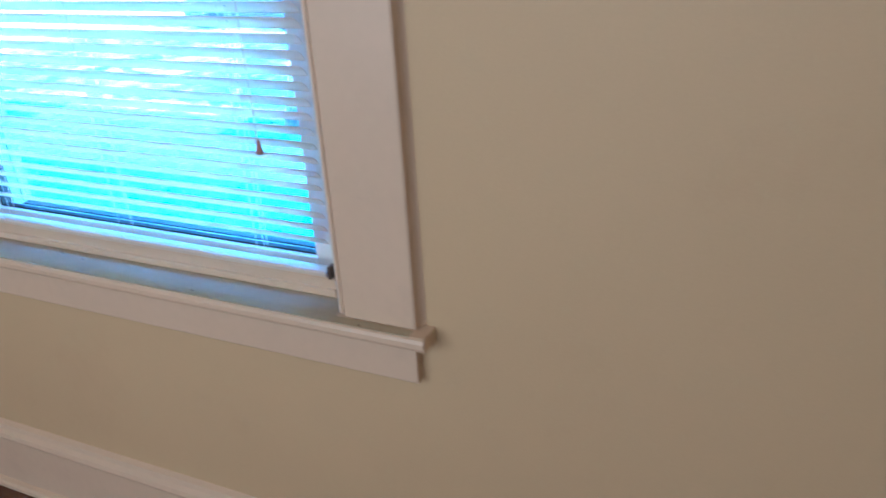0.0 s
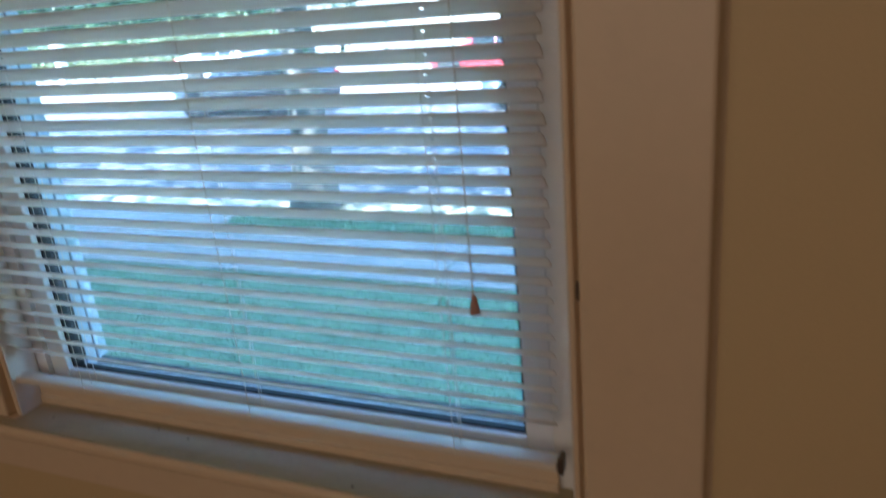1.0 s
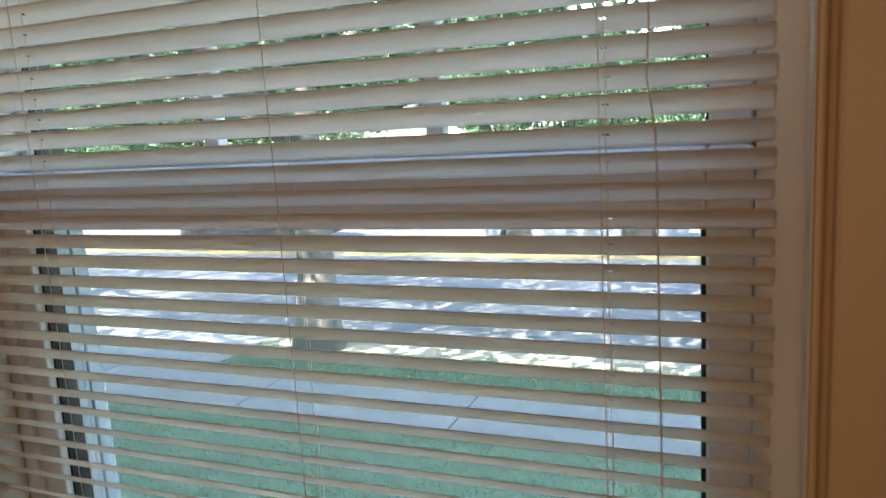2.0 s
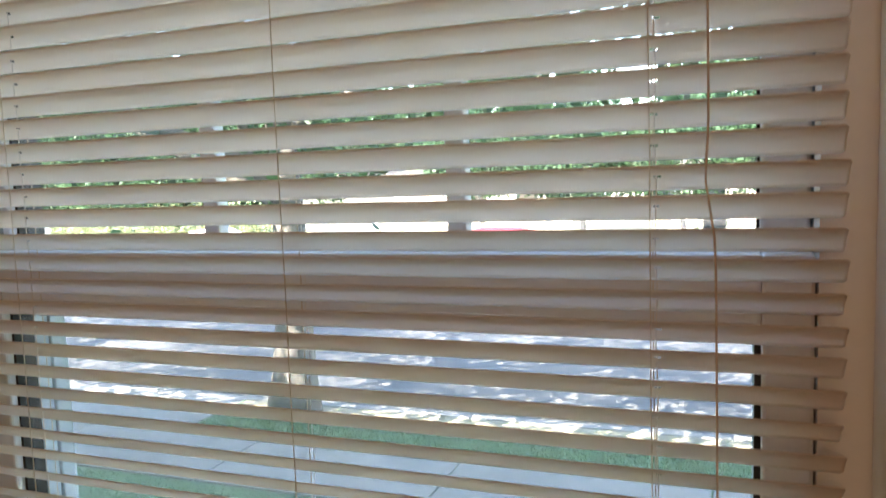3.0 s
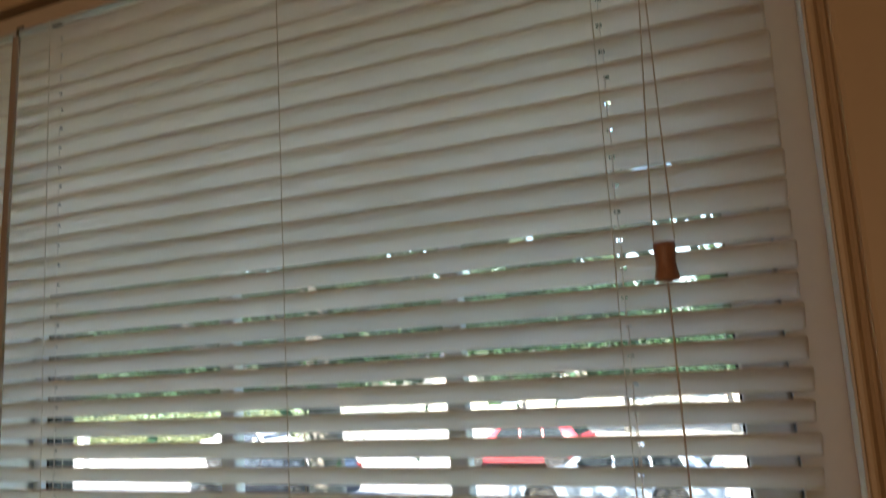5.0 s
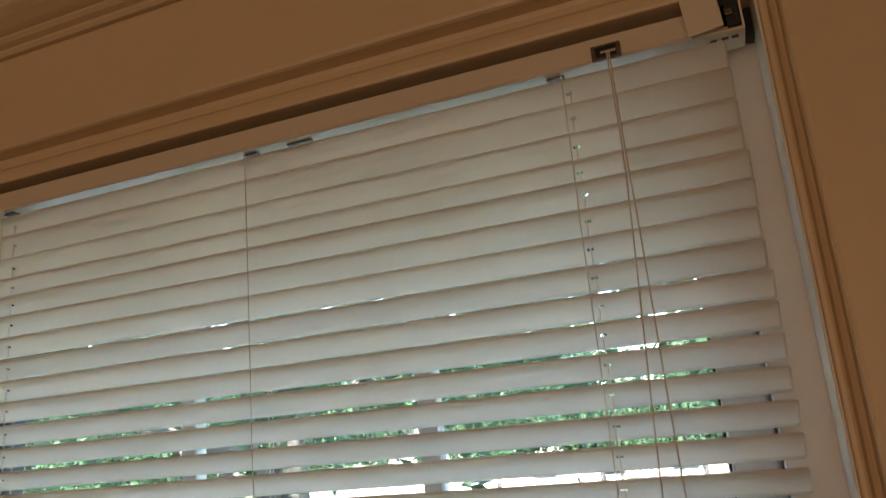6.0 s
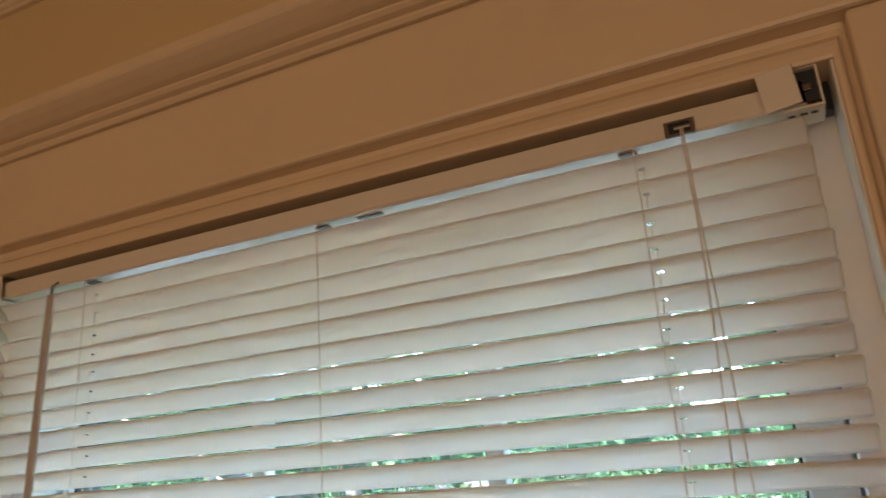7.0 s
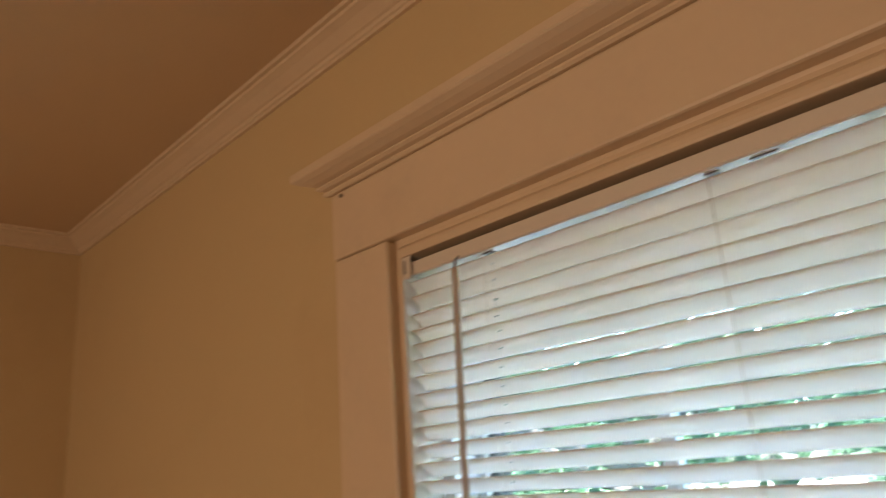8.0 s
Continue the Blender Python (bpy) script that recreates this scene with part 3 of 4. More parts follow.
# the lipped bracket door stands half slid off its box
b = box(-0.0125, 0.0125, -0.0012, 0.0012, -0.0150, 0.0150, 0.0008)
add_box(b, -0.0125, -0.0108, 0.0012, 0.0062, -0.0146, 0.0146)
add_box(b, -0.0108, 0.0120, 0.0012, 0.0062, 0.0132, 0.0146)
cover = part("bracket_door", b, RAIL, blind, "open white bracket door")
cover.matrix_basis = pose(SR - 0.0145, -0.0235, (HR0 + HR1) / 2 + 0.0025, 6, -4, -7)
# dark plate puts in the shade inside the open bracket end
part("bracket_shade_plate", box(SR - 0.004, SR + 0.0110, -0.0125, -0.0110, HR0 + 0.002, HR1 + 0.007), FRAME_AND_SHADE, blind, "dark plate for the shaded inside of the bracket")
part("bracket_latch", box(SR + 0.001, SR + 0.007, -0.0150, -0.0127, HR0 + 0.010, HR1 - 0.004, 0.0006), BRASS_DARK, blind, "small dull metal latch")
# thin dark plates stand in for the shaded slots of both brackets
for x in (SR - 0.009, SR - 0.001, SR + 0.006):
    part("bracket_slot_plate", box(x - 0.0024, x + 0.0024, -0.008, -0.005, HR0 - 0.0046, HR0 - 0.0040), FRAME_AND_SHADE, blind)
part("bracket_door", box(SL - 0.0005, SL + 0.015, -0.0188, -0.0167, HR0 - 0.003, HR1 + 0.007, 0.0008), RAIL, blind)
part("bracket_slot_plate", box(SL + 0.002, SL + 0.0055, -0.0194, -0.0189, HR0 + 0.003, HR1 + 0.003), BRASS_DARK, blind)
part("hold_down", add_box(bmesh.new(), SR + 0.002, SR + 0.008, -0.010, 0.006, BOTTOM_Z - 0.004, BOTTOM_Z + 0.018, 0.001), BRASS_DARK, blind, "dark metal hold-down bracket")
# dark strip added for the black shade in the gap over the headrail
part("gap_shade_strip", box(STOP_L + 0.003, STOP_R - 0.003, 0.0155, 0.029, HR0 + 0.004, HEAD_Z - 0.0302), FRAME_AND_SHADE, window, "dark strip standing in for the shade behind the headrail")
# cord lock and ladder slots under the rail
b = bmesh.new()
LX0, LX1, LZ0, LZ1 = -0.0965, -0.0745, HR0 - 0.001, HR0 + 0.0115
for q in ((LX0, LX1, LZ0, LZ0 + 0.0022), (LX0, LX1, LZ1 - 0.0018, LZ1), (LX0, LX0 + 0.003, LZ0 + 0.0022, LZ1 - 0.0018), (LX1 - 0.003, LX1, LZ0 + 0.0022, LZ1 - 0.0018)):
    add_box(b, q[0], q[1], -0.0150, -0.0127, q[2], q[3])
lock = part("cord_lock", b, BRASS_DARK, blind, "dark metal cord lock")
# black plate stands in for the shade in the lock's mouth
part("lock_shade_plate", box(LX0 + 0.003, LX1 - 0.003, -0.0134, -0.0127, LZ0 + 0.0022, LZ1 - 0.0018), GASKET_AND_SHADE, lock)
part("roller", add_tube(bmesh.new(), [(LX0 + 0.007, -0.0142, LZ0 + 0.0065), (LX1 - 0.0035, -0.0142, LZ0 + 0.0065)], 0.0015, 8), RIM_METAL, lock, "bright metal roller")
part("valance_clip", box(-0.375, -0.350, -0.004, 0.000, HR0 - 0.0016, HR0 - 0.0002), BRASS_DARK, blind)
for x in LADDERS:
    gx = x - 0.006 if x == LADDERS[0] else x
    part("ladder_grommet", box(gx - 0.007, gx + 0.007, -0.005, 0.005, HR0 - 0.0022, HR0 - 0.0002, 0.0006), BRASS_DARK, blind)
    for y in (-0.0126, 0.0126):
        b = bmesh.new()
        pts = []
        z = HR0
        while z > BOTTOM_Z:
            pts.append((x + rng.uniform(-0.0004, 0.0004), y, z))
            z -= PITCH * 2
        pts.append((x, y, BOTTOM_Z + 0.002))
        # the middle ladder takes the darker cord: its silhouette put into the colour
        part("ladder_cord", add_tube(b, pts, 0.00046, 5), LADDER_CORD if x != LADDERS[1] else CORD, blind)
    b = bmesh.new()
    pts = []
    z = HR0
    i = 0
    while z > BOTTOM_Z:
        pts.append((x + 0.003 + 0.0006 * math.sin(i * 0.9), 0.0 if x != LADDERS[1] else 0.0138, z))
        z -= PITCH * 0.5
        i += 1
    part("lift_cord", add_tube(b, pts, 0.00045 if x != LADDERS[1] else 0.0003, 5), LIFT_CORD, blind)
# pull cord with its two tassels
cord_x = -0.084
b = bmesh.new()
for sgn in (-1, 1):
    pts = []
    for i in range(15):
        f = i / 14
        zz = HR0 + 0.004 + (0.0245 - HR0 - 0.004) * f
        pts.append((cord_x + sgn * (0.0008 + 0.0065 * max(0, f - 0.25) / 0.75) + 0.001 * math.sin(5 * f), -0.0155 - 0.004 * f, zz))
    add_tube(b, pts, 0.00062, 6)
part("pull_cord", b, CORD, blind, "thin off-white pull cords")
TAS = [(0.0052, 0.0), (0.0074, -0.0006), (0.0078, -0.003), (0.0074, -0.009), (0.0068, -0.0135), (0.0074, -0.019), (0.0086, -0.0245), (0.0088, -0.026), (0.0082, -0.028), (0.003, -0.0286)]
part("tassel", add_lathe(bmesh.new(), TAS, (cord_x - 0.001, -0.0215, 0.0235), 20), TASSEL_WOOD, blind, "brown wooden cord tassel", True)
b = bmesh.new()
pts = []
for i in range(40):
    f = i / 39
    zz = -0.004 + (-0.754 + 0.004) * f
    kink = 0.004 / (1 + math.exp(-(f - 0.38) * 60)) - 0.003 * math.exp(-((f - 0.36) / 0.03) ** 2)
    pts.append((cord_x - 0.001 + kink + 0.004 * f, -0.0205 - 0.006 * f, zz))
part("pull_cord", add_tube(b, pts, 0.0008, 6), CORD, blind, "thin pull cord")
TAS2 = [(0.0020, 0.0), (0.0026, -0.0015), (0.0036, -0.007), (0.0048, -0.013), (0.0058, -0.0185), (0.0059, -0.0205), (0.002, -0.021)]
part("tassel", add_lathe(bmesh.new(), TAS2, (-0.076, -0.0265, -0.7535), 18), TASSEL_WOOD, blind, "brown conical cord tassel", True)
# tilt wand
b = add_tube(bmesh.new(), [(-0.755, -0.020, HR0 - 0.012), (-0.757, -0.026, 0.10), (-0.760, -0.030, -0.30)], 0.0040, 6)
part("tilt_wand", b, WAND, blind, "slim clear plastic tilt wand")
part("wand_hook", add_tube(bmesh.new(), [(-0.755, -0.012, HR0 + 0.004), (-0.755, -0.019, HR0 - 0.002), (-0.755, -0.020, HR0 - 0.014)], 0.0016, 6), BRASS_DARK, blind)


# ---- outside: unseen house shell and roof, added to shade the lawn and block daylight ----
b = bmesh.new()
add_box(b, -17.0, 7.0, -8.0, 0.16, CEIL_Z + 0.13, 5.35)
add_box(b, -17.0, WEST_X - 0.21, 0.0, 0.16, GROUND_Z, CEIL_Z + 0.12)
add_box(b, EAST_X + 0.21, 7.0, 0.0, 0.16, GROUND_Z, CEIL_Z + 0.12)
add_box(b, WEST_X - 0.2, EAST_X + 0.2, 0.0, 0.16, GROUND_Z, FLOOR_Z - 0.13)
add_box(b, -17.0, 7.0, -8.0, -7.84, GROUND_Z, CEIL_Z + 0.12)
add_box(b, -17.0, -16.84, -7.83, -0.01, GROUND_Z, CEIL_Z + 0.12)
add_box(b, 6.84, 7.0, -7.83, -0.01, GROUND_Z, CEIL_Z + 0.12)
tagged(part("house_shell", b, SIDING, None, "unseen pale house shell, added to cast shade and block daylight"), kind="structure")
tagged(part("roof", add_sweep(bmesh.new(), [(-8.6, 5.35), (0.6, 5.35), (0.6, 5.45), (-4.0, 7.6), (-8.6, 5.45)], (-17.4, 0, 0), (24.8, 0, 0), (0, 1, 0)), ROOF, None, "unseen grey gable roof, sized to shade the lawn"), kind="structure")

# ---- outside: ground, pavement, street ----
SECTION = [(0.17, GROUND_Z - 0.6), (0.17, GROUND_Z), (7.92, GROUND_Z), (7.94, ROAD_Z - 0.01), (900, ROAD_Z - 0.01), (900, GROUND_Z - 0.6)]
tagged(part("ground", add_sweep(bmesh.new(), SECTION, (-500, 0, 0), (1000, 0, 0), (0, 1, 0)), GRASS, None, "green lawn in the shade of the house"), kind="structure")
road = tagged(part("road", box(-300, 300, 8.06, 18.2, ROAD_Z - 0.3, ROAD_Z), ASPHALT, None, "grey asphalt street dappled with sun"), kind="structure")
for y in (14.48, 14.72):
    part("road_line", box(-120, 120, y, y + 0.11, ROAD_Z + 0.001, ROAD_Z + 0.005), YELLOW, road, "yellow painted centre line")
tagged(part("parking_lot", box(-120, 120, 18.36, 36.0, ROAD_Z - 0.2, ROAD_Z + 0.03), CONCRETE, None, "sunlit pale concrete forecourt"), kind="structure")
kerbs = tagged(new("kerb"), "pale concrete kerb along the street", kind="structure")
me = bpy.data.meshes.new("kerb_stone")
b = box(0, 2.99, 0, 0.15, -0.2, 0.16, 0.015)
b.to_mesh(me)
b.free()
me.materials.append(CONCRETE)
for y, z in ((7.9, ROAD_Z), (18.2, ROAD_Z - 0.10)):
    for i in range(26):
        k = new("kerb_stone", me)
        k.parent, k.location = kerbs, (-48 + 3.0 * i, y, z)
pavement = tagged(new("pavement"), "pale concrete pavement of square slabs", kind="structure")
me = bpy.data.meshes.new("slab")
b = box(0.010, 2.420, 0, 1.12, -0.08, 0.022, 0.008)
b.to_mesh(me)
b.free()
me.materials.append(CONCRETE)
for i in range(-12, 8):
    k = new("slab", me)
    k.parent, k.location = pavement, (-2.62 + 2.43 * i, 5.36, GROUND_Z)
drive = tagged(new("driveway"), "pale concrete driveway crossing the verge", kind="structure")
me = bpy.data.meshes.new("slab")
b = box(0.008, 1.742, 0, 1.39, -0.08, 0.020, 0.008)
b.to_mesh(me)
b.free()
me.materials.append(CONCRETE)
for i in range(2):
    k = new("slab", me)
    k.parent, k.location = drive, (-9.70 + 1.75 * i, 6.49, GROUND_Z)


def stuff_mesh(name, verts, faces, material, label, category=""):
    me = bpy.data.meshes.new(name)
    me.from_pydata(verts, [], faces)
    me.materials.append(material)
    return tagged(new(name, me), label, category, kind="stuff")


nr = np.random.default_rng(3)


def blades(name, count, x0, x1, y0, y1, h, label):
    """Single grass blades, bent at random."""
    base = np.column_stack([nr.uniform(x0, x1, count), nr.uniform(y0, y1, count), np.full(count, GROUND_Z)])
    ang = nr.uniform(0, 2 * np.pi, count)
    wide = np.column_stack([np.cos(ang), np.sin(ang), np.zeros(count)]) * 0.006
    lean = np.column_stack([nr.normal(0, 0.03, count), nr.normal(0, 0.03, count), h * nr.uniform(0.5, 1.2, count)])
    v = np.stack([base - wide, base + wide, base + lean], 1).reshape(-1, 3)
    f = np.arange(count * 3).reshape(-1, 3)
    return stuff_mesh(name, v.tolist(), f.tolist(), BLADE, label, "grass")


blades("lawn_grass", 45000, -9.0, 1.5, 1.2, 5.34, 0.035, "short green lawn grass in shade")
# pale strip along the kerb; its colour carries the glaring sun on the verge
tagged(part("sunlit_strip", add_sweep(bmesh.new(), [(7.46, 0.001), (7.50, 0.012), (7.70, 0.018), (7.88, 0.010), (7.895, 0.001)], (-6.15, 0, GROUND_Z), (12.0, 0, 0), (0, 1, 0)), SUNLIT_VERGE, None, "pale verge strip beside the kerb, sunlight put into its colour"), kind="structure")
blades("verge_tufts", 1500, -6.15, 3.0, 7.46, 7.88, 0.04, "sparse grass tufts on the pale verge strip")
blades("verge_grass", 14000, -6.15, 3.0, 6.50, 7.50, 0.06, "grass verge between pavement and kerb")


# ---- trees ----
def crown_mesh(name, clumps, per_clump, radii, leaf, seed, squash=0.0):
    """Leaves in clumps inside an uneven ellipsoid about the origin."""
    r = np.random.default_rng(seed)
    d = r.normal(size=(clumps, 3))
    d /= np.linalg.norm(d, axis=1)[:, None]
    c = d * (r.uniform(0.25, 1.0, clumps) ** 0.45)[:, None] * np.array(radii) * r.uniform(0.8, 1.12, (clumps, 1))
    c[:, 2] = np.maximum(c[:, 2], -radii[2] * 0.62 + r.normal(0, 0.35, clumps))
    size = r.uniform(0.35, 0.9, clumps) * radii[0] * 0.16
    p = np.repeat(c, per_clump, 0) + r.normal(size=(clumps * per_clump, 3)) * np.repeat(size, per_clump)[:, None] * np.array([1, 1, 0.7])
    n = len(p)
    a = r.normal(size=(n, 3))
    a /= np.linalg.norm(a, axis=1)[:, None]
    q = np.cross(a, r.normal(size=(n, 3)))
    q /= np.linalg.norm(q, axis=1)[:, None]
    s = leaf * r.uniform(0.6, 1.3, (n, 1))
    v = np.stack([p - a * s * 0.5, p + q * s * 0.28, p + a * s * 0.5, p - q * s * 0.28], 1).reshape(-1, 3)
    f = np.arange(n * 4).reshape(-1, 4)
    me = bpy.data.meshes.new(name)
    me.from_pydata(v.tolist(), [], f.tolist())
    return me


def tree(at, height, radius, label, crown_me, crown_z, spread, seed, turn=0.0, scale=1.0, lean=0.0):
    t = thing("tree", label, "tree", at, "street trees")
    r = random.Random(seed)
    b = bmesh.new()
    pts, rad = [], []
    for i in range(9):
        f = i / 8
        pts.append((0.18 * math.sin(2.1 * f + seed), 0.14 * math.sin(1.7 * f), height * f))
        rad.append(radius * (1.35 - 0.35 * min(1, f * 6) - 0.45 * f))
    add_tube(b, pts, rad, 14)
    part("trunk", b, BARK, t, "", True)
    for i in range(8):
        a = 2 * math.pi * i / 8 + r.uniform(-0.3, 0.3)
        z0 = height * r.uniform(0.62, 0.98)
        out = spread * r.uniform(0.5, 0.85)
        b = bmesh.new()
        add_tube(b, [(0, 0, z0), (out * 0.3 * math.cos(a), out * 0.3 * math.sin(a), z0 + 0.5), (out * 0.65 * math.cos(a + 0.15), out * 0.65 * math.sin(a + 0.15), z0 + 1.2), (out * math.cos(a + 0.1), out * math.sin(a + 0.1), z0 + 1.5)], [radius * 0.38, radius * 0.26, radius * 0.15, 0.02], 8)
        part("limb", b, BARK, t, "", True)
    c = new("crown", crown_me)
    c.parent = t
    c.matrix_basis = pose(0, lean, crown_z, 0, 0, turn) @ Matrix.Diagonal((scale, scale, scale, 1))
    return t


BIG = crown_mesh("crown", 230, 66, (6.6, 5.3, 3.0), 0.21, 11)
BIG.materials.append(LEAF)
tree((-5.38, 7.55, GROUND_Z), 4.4, 0.27, "street tree with rough grey bark and broad crown", BIG, 5.7, 5.0, 1, lean=-0.9)
# two added trees, trunks out of view, whose crowns dapple the street
tree((-13.0, 7.8, GROUND_Z), 4.6, 0.26, "added leafy tree, placed to dapple verge and road with shade", BIG, 5.8, 5.0, 2, 165, lean=-0.9)
tree((5.0, 7.8, GROUND_Z), 4.4, 0.24, "added leafy tree, placed to dapple verge and road with shade", BIG, 5.6, 5.0, 3, 200, lean=-0.9)
FAR = crown_mesh("crown", 260, 85, (5.0, 4.6, 4.4), 0.30, 21)
FAR.materials.append(LEAF)
for i, (x, y, sc, tu) in enumerate(((-34, 38, 1.25, 10), (-27, 41, 1.1, 80), (-21, 38, 0.95, 150), (-13.5, 44, 1.1, 200), (1.5, 42, 1.1, 260), (8, 38, 1.2, 320), (15, 42, 1.3, 40), (-44, 42, 1.4, 95))):
    tree((x, y, ROAD_Z), 4.2, 0.3, "tall green tree beyond the forecourt", FAR, 5.4, 4.0, 30 + i, tu, sc)
NEAR = crown_mesh("crown", 190, 75, (2.9, 2.6, 2.5), 0.20, 27)
NEAR.materials.append(LEAF)
for i, (x, y, sc, tu) in enumerate(((-10.2, 31.0, 0.95, 15), (-6.0, 31.8, 1.08, 120), (-1.8, 31.0, 1.0, 230), (2.8, 32.0, 1.15, 300))):
    tree((x, y, ROAD_Z + 0.03), 2.6, 0.13, "small bushy green tree before the pale building", NEAR, 3.9, 1.8, 50 + i, tu, sc)
# hedge in full sun
HEDGE = crown_mesh("hedge_leaves", 240, 70, (6.5, 1.0, 1.5), 0.16, 41)
HEDGE.materials.append(LEAF_LIGHT)
for x, tu in ((-32.5, 0), (-22.0, 180)):
    h = thing("hedge", "clipped yellow-green hedge in full sun", "hedge", (x, 25.5, ROAD_Z + 0.03), "sunlit hedges")
    part("stem", add_tube(bmesh.new(), [(0, 0, 0), (0.1, 0, 0.6), (0.0, 0.05, 1.4)], [0.09, 0.07, 0.03], 8), BARK, h)
    c = new("foliage", HEDGE)
    c.parent = h
    c.matrix_basis = pose(0, 0, 0.80, 0, 0, tu) @ Matrix.Diagonal((1, 1, 0.75, 1))

# ---- a pale building beyond the forecourt ----
hall = thing("building", "long pale stucco building with dark windows", "building", (-8.0, 37.0, ROAD_Z))
part("wall", box(-15.5, 13.0, 0, 8.0, 0, 3.3), STUCCO, hall)
part("roof", add_sweep(bmesh.new(), [(-0.6, 3.3), (8.6, 3.3), (8.6, 3.5), (4.0, 5.2), (-0.6, 3.5)], (-16.0, 0, 0), (29.5, 0, 0), (0, 1, 0)), ROOF, hall)
for x in (-5.5, -2.2, 1.1, 4.4, 9.5):
    w = part("window", box(x, x + 1.3, -0.04, 0.02, 1.0, 2.3), OUTER_PAINT, hall)
    part("pane", box(x + 0.08, x + 1.22, -0.046, -0.041, 1.08, 2.22), CAR_GLASS, w)
d = part("door", box(6.9, 7.9, -0.05, 0.02, 0, 2.1), CAR_GLASS, hall)
post = thing("gate_post", "square white painted gate post with cap", "post", (-23.3, 20.0, ROAD_Z + 0.03))
part("shaft", box(-0.14, 0.14, -0.14, 0.14, 0, 1.72, 0.01), STUCCO, post)
part("cap", box(-0.19, 0.19, -0.19, 0.19, 1.72, 1.80, 0.02), STUCCO, post)


# ---- cars ----
def wheel(radius):
    w = new("wheel")
    b = add_lathe(bmesh.new(), [(radius * 0.66, -0.10), (radius * 0.93, -0.10), (radius, -0.07), (radius, 0.07), (radius * 0.93, 0.10), (radius * 0.66, 0.10)], (0, 0, 0), 28, "y")
    part("tyre", b, TYRE, w, "", True)
    b = add_lathe(bmesh.new(), [(radius * 0.60, -0.092), (radius * 0.67, -0.102), (radius * 0.67, 0.06), (radius * 0.60, 0.06), (radius * 0.60, -0.03)], (0, 0, 0), 28, "y")
    for i in range(10):
        a = 2 * math.pi * (i // 2) / 5 + (0.16 if i % 2 else -0.16)
        ca, sa = math.cos(a), math.sin(a)
        u, v = radius * 0.12, radius * 0.63
        o = 0.022
        q = [(u * ca - o * sa, u * sa + o * ca), (u * ca + o * sa, u * sa - o * ca), (v * ca + o * sa, v * sa - o * ca), (v * ca - o * sa, v * sa + o * ca)]
        lo = [b.verts.new((x, -0.088, z)) for x, z in q]
        hi = [b.verts.new((x, -0.055, z)) for x, z in q]
        b.faces.new(lo)
        b.faces.new(hi[::-1])
        for k in range(4):
            b.faces.new((lo[k], hi[k], hi[(k + 1) % 4], lo[(k + 1) % 4]))
    add_lathe(b, [(radius * 0.17, -0.094), (radius * 0.2, -0.06), (radius * 0.2, -0.03)], (0, 0, 0), 14, "y")
    part("rim", b, RIM, w, "silver five-spoke rim")
    part("brake_disc", add_lathe(bmesh.new(), [(radius * 0.55, -0.02), (radius * 0.55, 0.0)], (0, 0, 0), 20, "y"), CAR_GLASS, w)
    return w


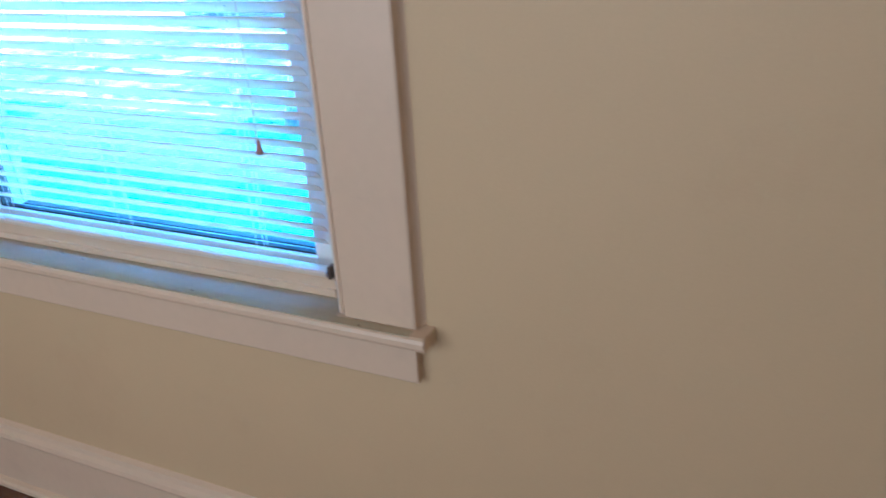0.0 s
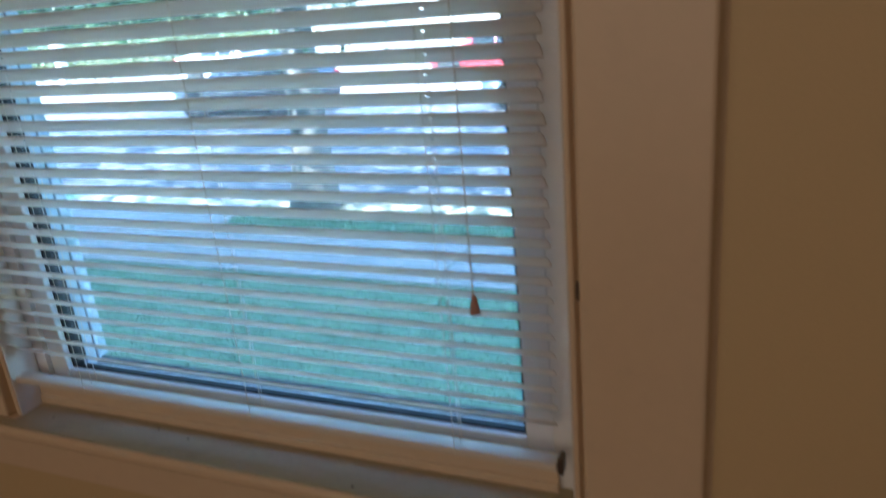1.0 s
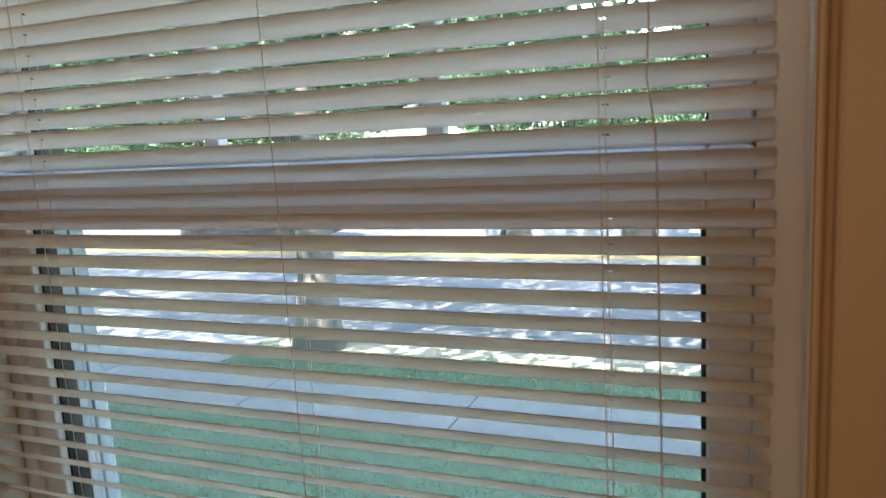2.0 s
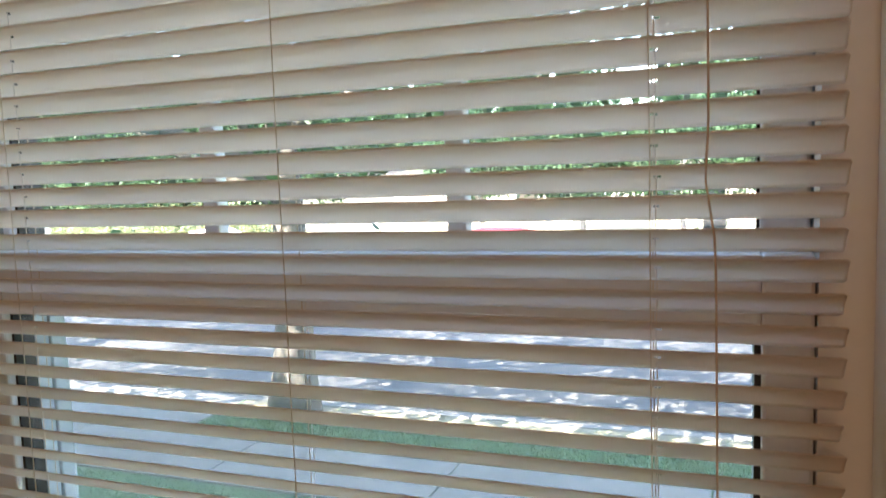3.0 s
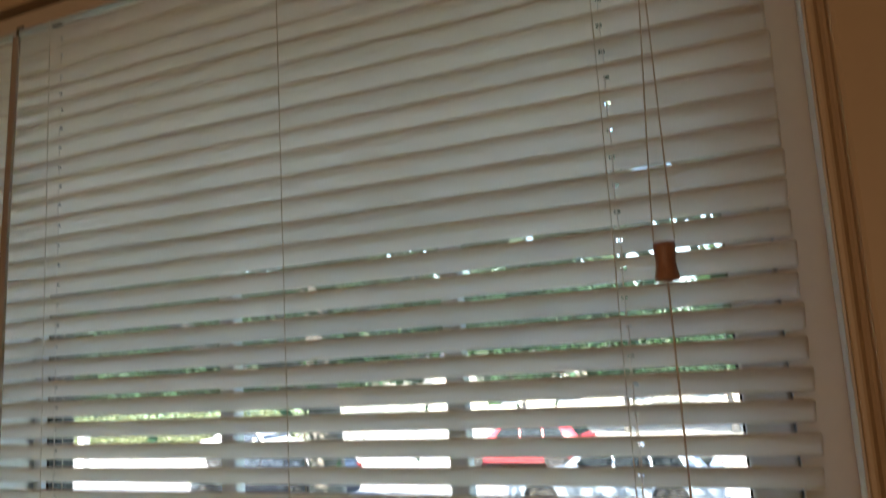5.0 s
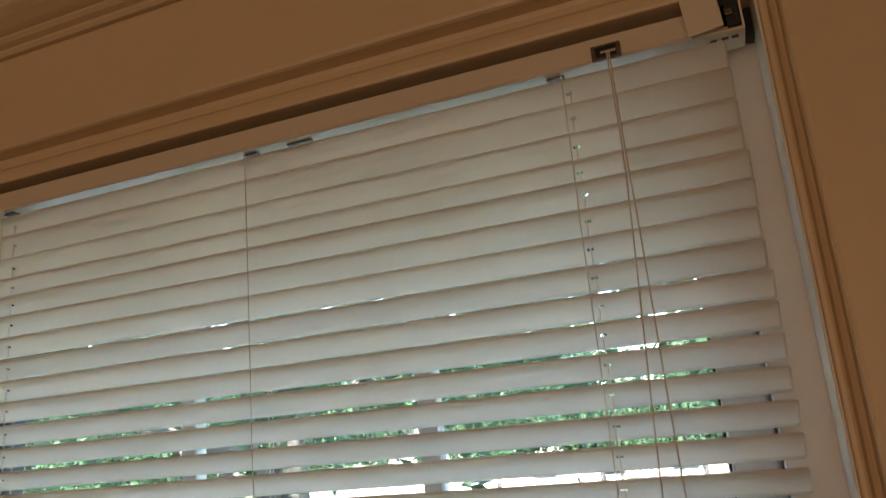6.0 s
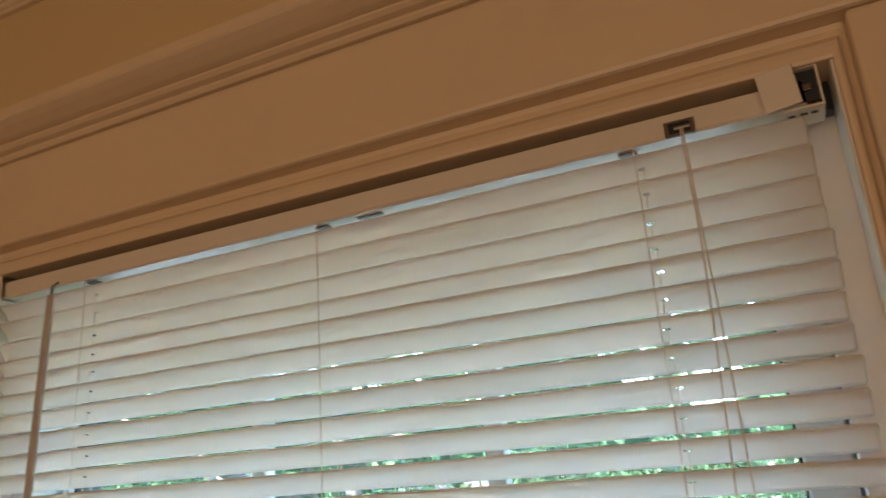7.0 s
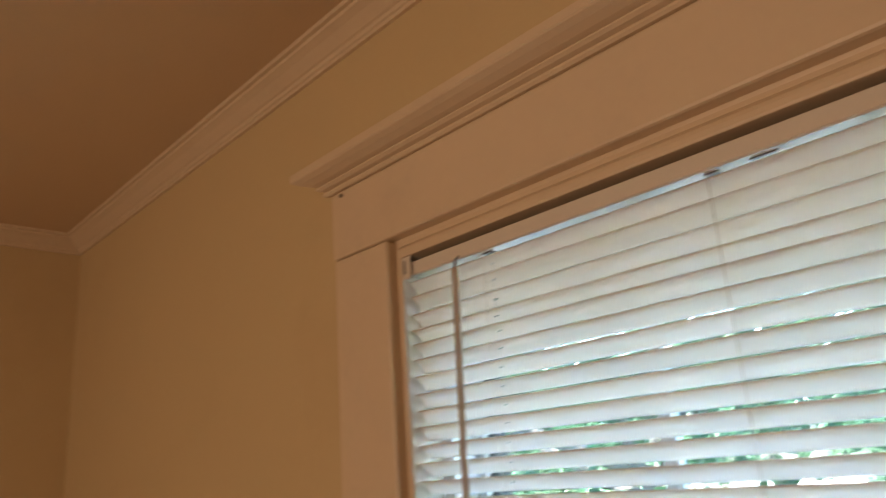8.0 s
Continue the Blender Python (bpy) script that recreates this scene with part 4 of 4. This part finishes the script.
def car(at, heading, paint, label, length=4.4, height=1.47, width=1.78, wheelbase=2.64, tail="hatch"):
    """A car that faces -x before it is turned: lofted body, glasshouse, wheels, lamps."""
    c = thing("car", label, "car", at, "parked cars")
    c.rotation_euler = (0, 0, radians(heading))
    h, hw, f0 = height, width / 2, -length / 2
    n = length
    # stations: x share, floor, belt height, half width
    body = [(0.0, 0.36, 0.50, 0.60), (0.012, 0.24, 0.62, 0.78), (0.06, 0.19, 0.70, 0.93), (0.16, 0.18, 0.78, 0.99), (0.27, 0.18, 0.86, 1.0), (0.45, 0.18, 0.90, 1.0), (0.70, 0.18, 0.93, 1.0), (0.88, 0.19, 0.95, 0.98), (0.965, 0.23, 0.94, 0.92), (0.99, 0.30, 0.86, 0.82), (1.0, 0.42, 0.74, 0.72)]
    b = bmesh.new()
    rings = []
    for sx_, lo, be, wd in body:
        x, w, be = f0 + n * sx_, hw * wd, be * h / 1.47
        pr = [(-w * 0.86, lo), (-w * 0.97, lo + 0.10), (-w, (lo + be) / 2), (-w * 0.985, be - 0.12), (-w * 0.93, be - 0.02), (-w * 0.80, be + 0.015), (0, be + 0.045)]
        pr = pr + [(-y, z) for y, z in pr[-2::-1]]
        rings.append([b.verts.new((x, y, z)) for y, z in pr])
    for a, q in zip(rings, rings[1:]):
        k = len(a)
        for i in range(k):
            b.faces.new((a[i], q[i], q[(i + 1) % k], a[(i + 1) % k]))
    b.faces.new(rings[0])
    b.faces.new(rings[-1][::-1])
    bmesh.ops.recalc_face_normals(b, faces=b.faces[:])
    part("body", b, paint, c, "", True)
    # glasshouse
    if tail == "hatch":
        top = [(0.27, 0.0), (0.36, 0.55), (0.43, 0.93), (0.56, 1.0), (0.76, 0.96), (0.88, 0.80), (0.965, 0.0)]
    else:
        top = [(0.30, 0.0), (0.38, 0.6), (0.45, 0.95), (0.56, 1.0), (0.68, 0.95), (0.77, 0.55), (0.86, 0.0)]
    b = bmesh.new()
    rings = []
    belt = 0.90 * h / 1.47
    for sx_, up in top:
        x = f0 + n * sx_
        z = belt + (h - belt) * up
        wb, wt = hw * 0.93, hw * (0.93 - 0.17 * up)
        rings.append([b.verts.new(p) for p in ((x, -wb, belt - 0.02), (x, -wt, z - 0.035 * up), (x, -wt * 0.8, z), (x, 0, z + 0.02 * up), (x, wt * 0.8, z), (x, wt, z - 0.035 * up), (x, wb, belt - 0.02))])
    for a, q in zip(rings, rings[1:]):
        for i in range(len(a) - 1):
            b.faces.new((a[i], q[i], q[i + 1], a[i + 1]))
    bmesh.ops.recalc_face_normals(b, faces=b.faces[:])
    part("roof", b, paint, c, "", True)
    # side panes lean with the glasshouse
    def side_pane(s0, s1, u0, u1, sgn):
        bb = bmesh.new()
        pts = []
        for s_, u_ in ((s0[0], 0.06), (s1[0], 0.06), (s1[1], u1), (s0[1], u0)):
            zc = belt + (h - belt) * u_ * 0.97
            pts.append((f0 + n * s_, sgn * (hw * (0.93 - 0.17 * u_) + 0.012), zc))
        v = [bb.verts.new(p) for p in pts]
        v2 = [bb.verts.new((x, y - sgn * 0.02, z)) for x, y, z in pts]
        bb.faces.new(v)
        bb.faces.new(v2[::-1])
        for i in range(4):
            bb.faces.new((v[i], v2[i], v2[(i + 1) % 4], v[(i + 1) % 4]))
        bmesh.ops.recalc_face_normals(bb, faces=bb.faces[:])
        part("side_window", bb, CAR_GLASS, c, "dark tinted side window")
    for sgn in (-1, 1):
        side_pane((0.335, 0.425), (0.53, 0.53), 0.82, 0.86, sgn)
        side_pane((0.545, 0.545), (0.70, 0.69), 0.86, 0.82, sgn)
        if tail == "hatch":
            side_pane((0.715, 0.705), (0.86, 0.815), 0.80, 0.68, sgn)
        for sx_ in (0.5 - wheelbase / n / 2 - 0.015, 0.5 + wheelbase / n / 2 - 0.015):
            w = wheel(0.325)
            w.parent = c
            w.location = (f0 + n * sx_, sgn * (hw - 0.09), 0.325)
            w.rotation_euler = (0, 0, 0 if sgn < 0 else math.pi)
            # flat black disc stands in for the shade of the wheel well
            ar = add_lathe(bmesh.new(), [(0.375, -0.004), (0.375, 0.004)], (f0 + n * sx_, sgn * (hw * 0.995), 0.34), 24, "y")
            part("wheel_well_disc", ar, TYRE, c, "black disc for the shaded wheel well")
        part("head_lamp", box(f0 + 0.03, f0 + 0.32, sgn * hw * 0.62 - 0.14, sgn * hw * 0.62 + 0.14, 0.58 * h / 1.47, 0.70 * h / 1.47, 0.03), LAMP_CLEAR, c, "clear head lamp")
        part("tail_lamp", box(f0 + n * 0.955, f0 + n * 0.992, sgn * hw * 0.76 - 0.09, sgn * hw * 0.76 + 0.09, 0.70 * h / 1.47, 0.92 * h / 1.47, 0.02), LAMP_RED, c, "red tail lamp")
        part("mirror", box(f0 + n * 0.355, f0 + n * 0.355 + 0.12, sgn * (hw + 0.07) - 0.08, sgn * (hw + 0.07) + 0.08, 0.93 * h / 1.47, 1.05 * h / 1.47, 0.03), paint, c)
        for s0 in (0.535, 0.70):
            part("door_handle", box(f0 + n * s0 - 0.20, f0 + n * s0 - 0.04, sgn * hw - 0.012, sgn * hw + 0.018, 0.76 * h / 1.47, 0.785 * h / 1.47, 0.006), RIM, c)
    for nm, (s0, u0), (s1, u1), off in (("windscreen", (top[0][0] + 0.02, 0.14), (top[2][0] - 0.008, 0.88), -0.022), ("rear_window", (top[-1][0] - 0.02, 0.14), (top[-2][0] + 0.01, 0.70), 0.022)):
        bb = bmesh.new()
        for d_ in (0.0, -0.6):
            for s_, u_, sg in ((s0, u0, -1), (s0, u0, 1), (s1, u1, 1), (s1, u1, -1)):
                bb.verts.new((f0 + n * s_ + off * (1 + d_), sg * hw * (0.84 - 0.17 * u_), belt + (h - belt) * u_ + 0.012 * (1 + d_)))
        bb.verts.ensure_lookup_table()
        v = bb.verts
        bb.faces.new([v[i] for i in (0, 1, 2, 3)])
        bb.faces.new([v[i] for i in (7, 6, 5, 4)])
        for i in range(4):
            bb.faces.new((v[i], v[4 + i], v[4 + (i + 1) % 4], v[(i + 1) % 4]))
        bmesh.ops.recalc_face_normals(bb, faces=bb.faces[:])
        part(nm, bb, CAR_GLASS, c, "dark curved glass")
    return c


GZ = ROAD_Z + 0.001
car((-3.42, 16.10, GZ), 0, car_paint("silver_blue_paint", (0.30, 0.36, 0.44)), "silver-blue hatchback with alloy wheels parked in shade", 4.45, 1.47)
car((-12.05, 15.95, GZ), 0, car_paint("dark_blue_paint", (0.018, 0.024, 0.038)), "dark blue hatchback parked along the far kerb", 4.35, 1.46)
car((-7.4, 22.3, ROAD_Z + 0.03), 0, car_paint("red_paint", (0.42, 0.045, 0.06)), "bright red hatchback parked on the forecourt", 4.3, 1.40)
car((-17.5, 22.5, ROAD_Z + 0.03), 180, car_paint("white_paint", (0.72, 0.72, 0.70)), "white saloon parked on the sunlit forecourt", 4.5, 1.45, tail="saloon")
car((2.6, 16.1, GZ), 0, car_paint("pale_grey_paint", (0.55, 0.55, 0.54)), "pale grey saloon parked along the far kerb", 4.5, 1.45, tail="saloon")

# ---- floor planks ----
floor = tagged(part("floor", box(WEST_X - 0.15, EAST_X + 0.15, SOUTH_Y - 0.15, 0.16, FLOOR_Z - 0.12, FLOOR_Z - 0.022), FLOOR_WOOD, None, "brown varnished wooden strip floor"), kind="structure")
PW, PL = 0.083, 1.35
me = bpy.data.meshes.new("plank")
b = box(0, PL - 0.002, 0, PW - 0.0015, -0.02, 0, 0.0012)
b.to_mesh(me)
b.free()
me.materials.append(FLOOR_WOOD)
PLANKS = {PL: me}


def plank_of(length):
    """The plank mesh of one length, made once."""
    key = round(length, 3)
    if key not in PLANKS:
        m = bpy.data.meshes.new("plank")
        q = box(0, length - 0.002, 0, PW - 0.0015, -0.02, 0, 0.0012)
        q.to_mesh(m)
        q.free()
        m.materials.append(FLOOR_WOOD)
        PLANKS[key] = m
    return PLANKS[key]


row = 0
y = SOUTH_Y
while y < WALL_Y - PW:
    x = WEST_X - (row % 3) * 0.45
    while x < EAST_X - 0.02:
        x0, x1 = max(x, WEST_X), min(x + PL, EAST_X)
        p = new("plank", plank_of(x1 - x0))
        p.parent = floor
        p.location = (x0, y, FLOOR_Z)
        x += PL
    y += PW
    row += 1
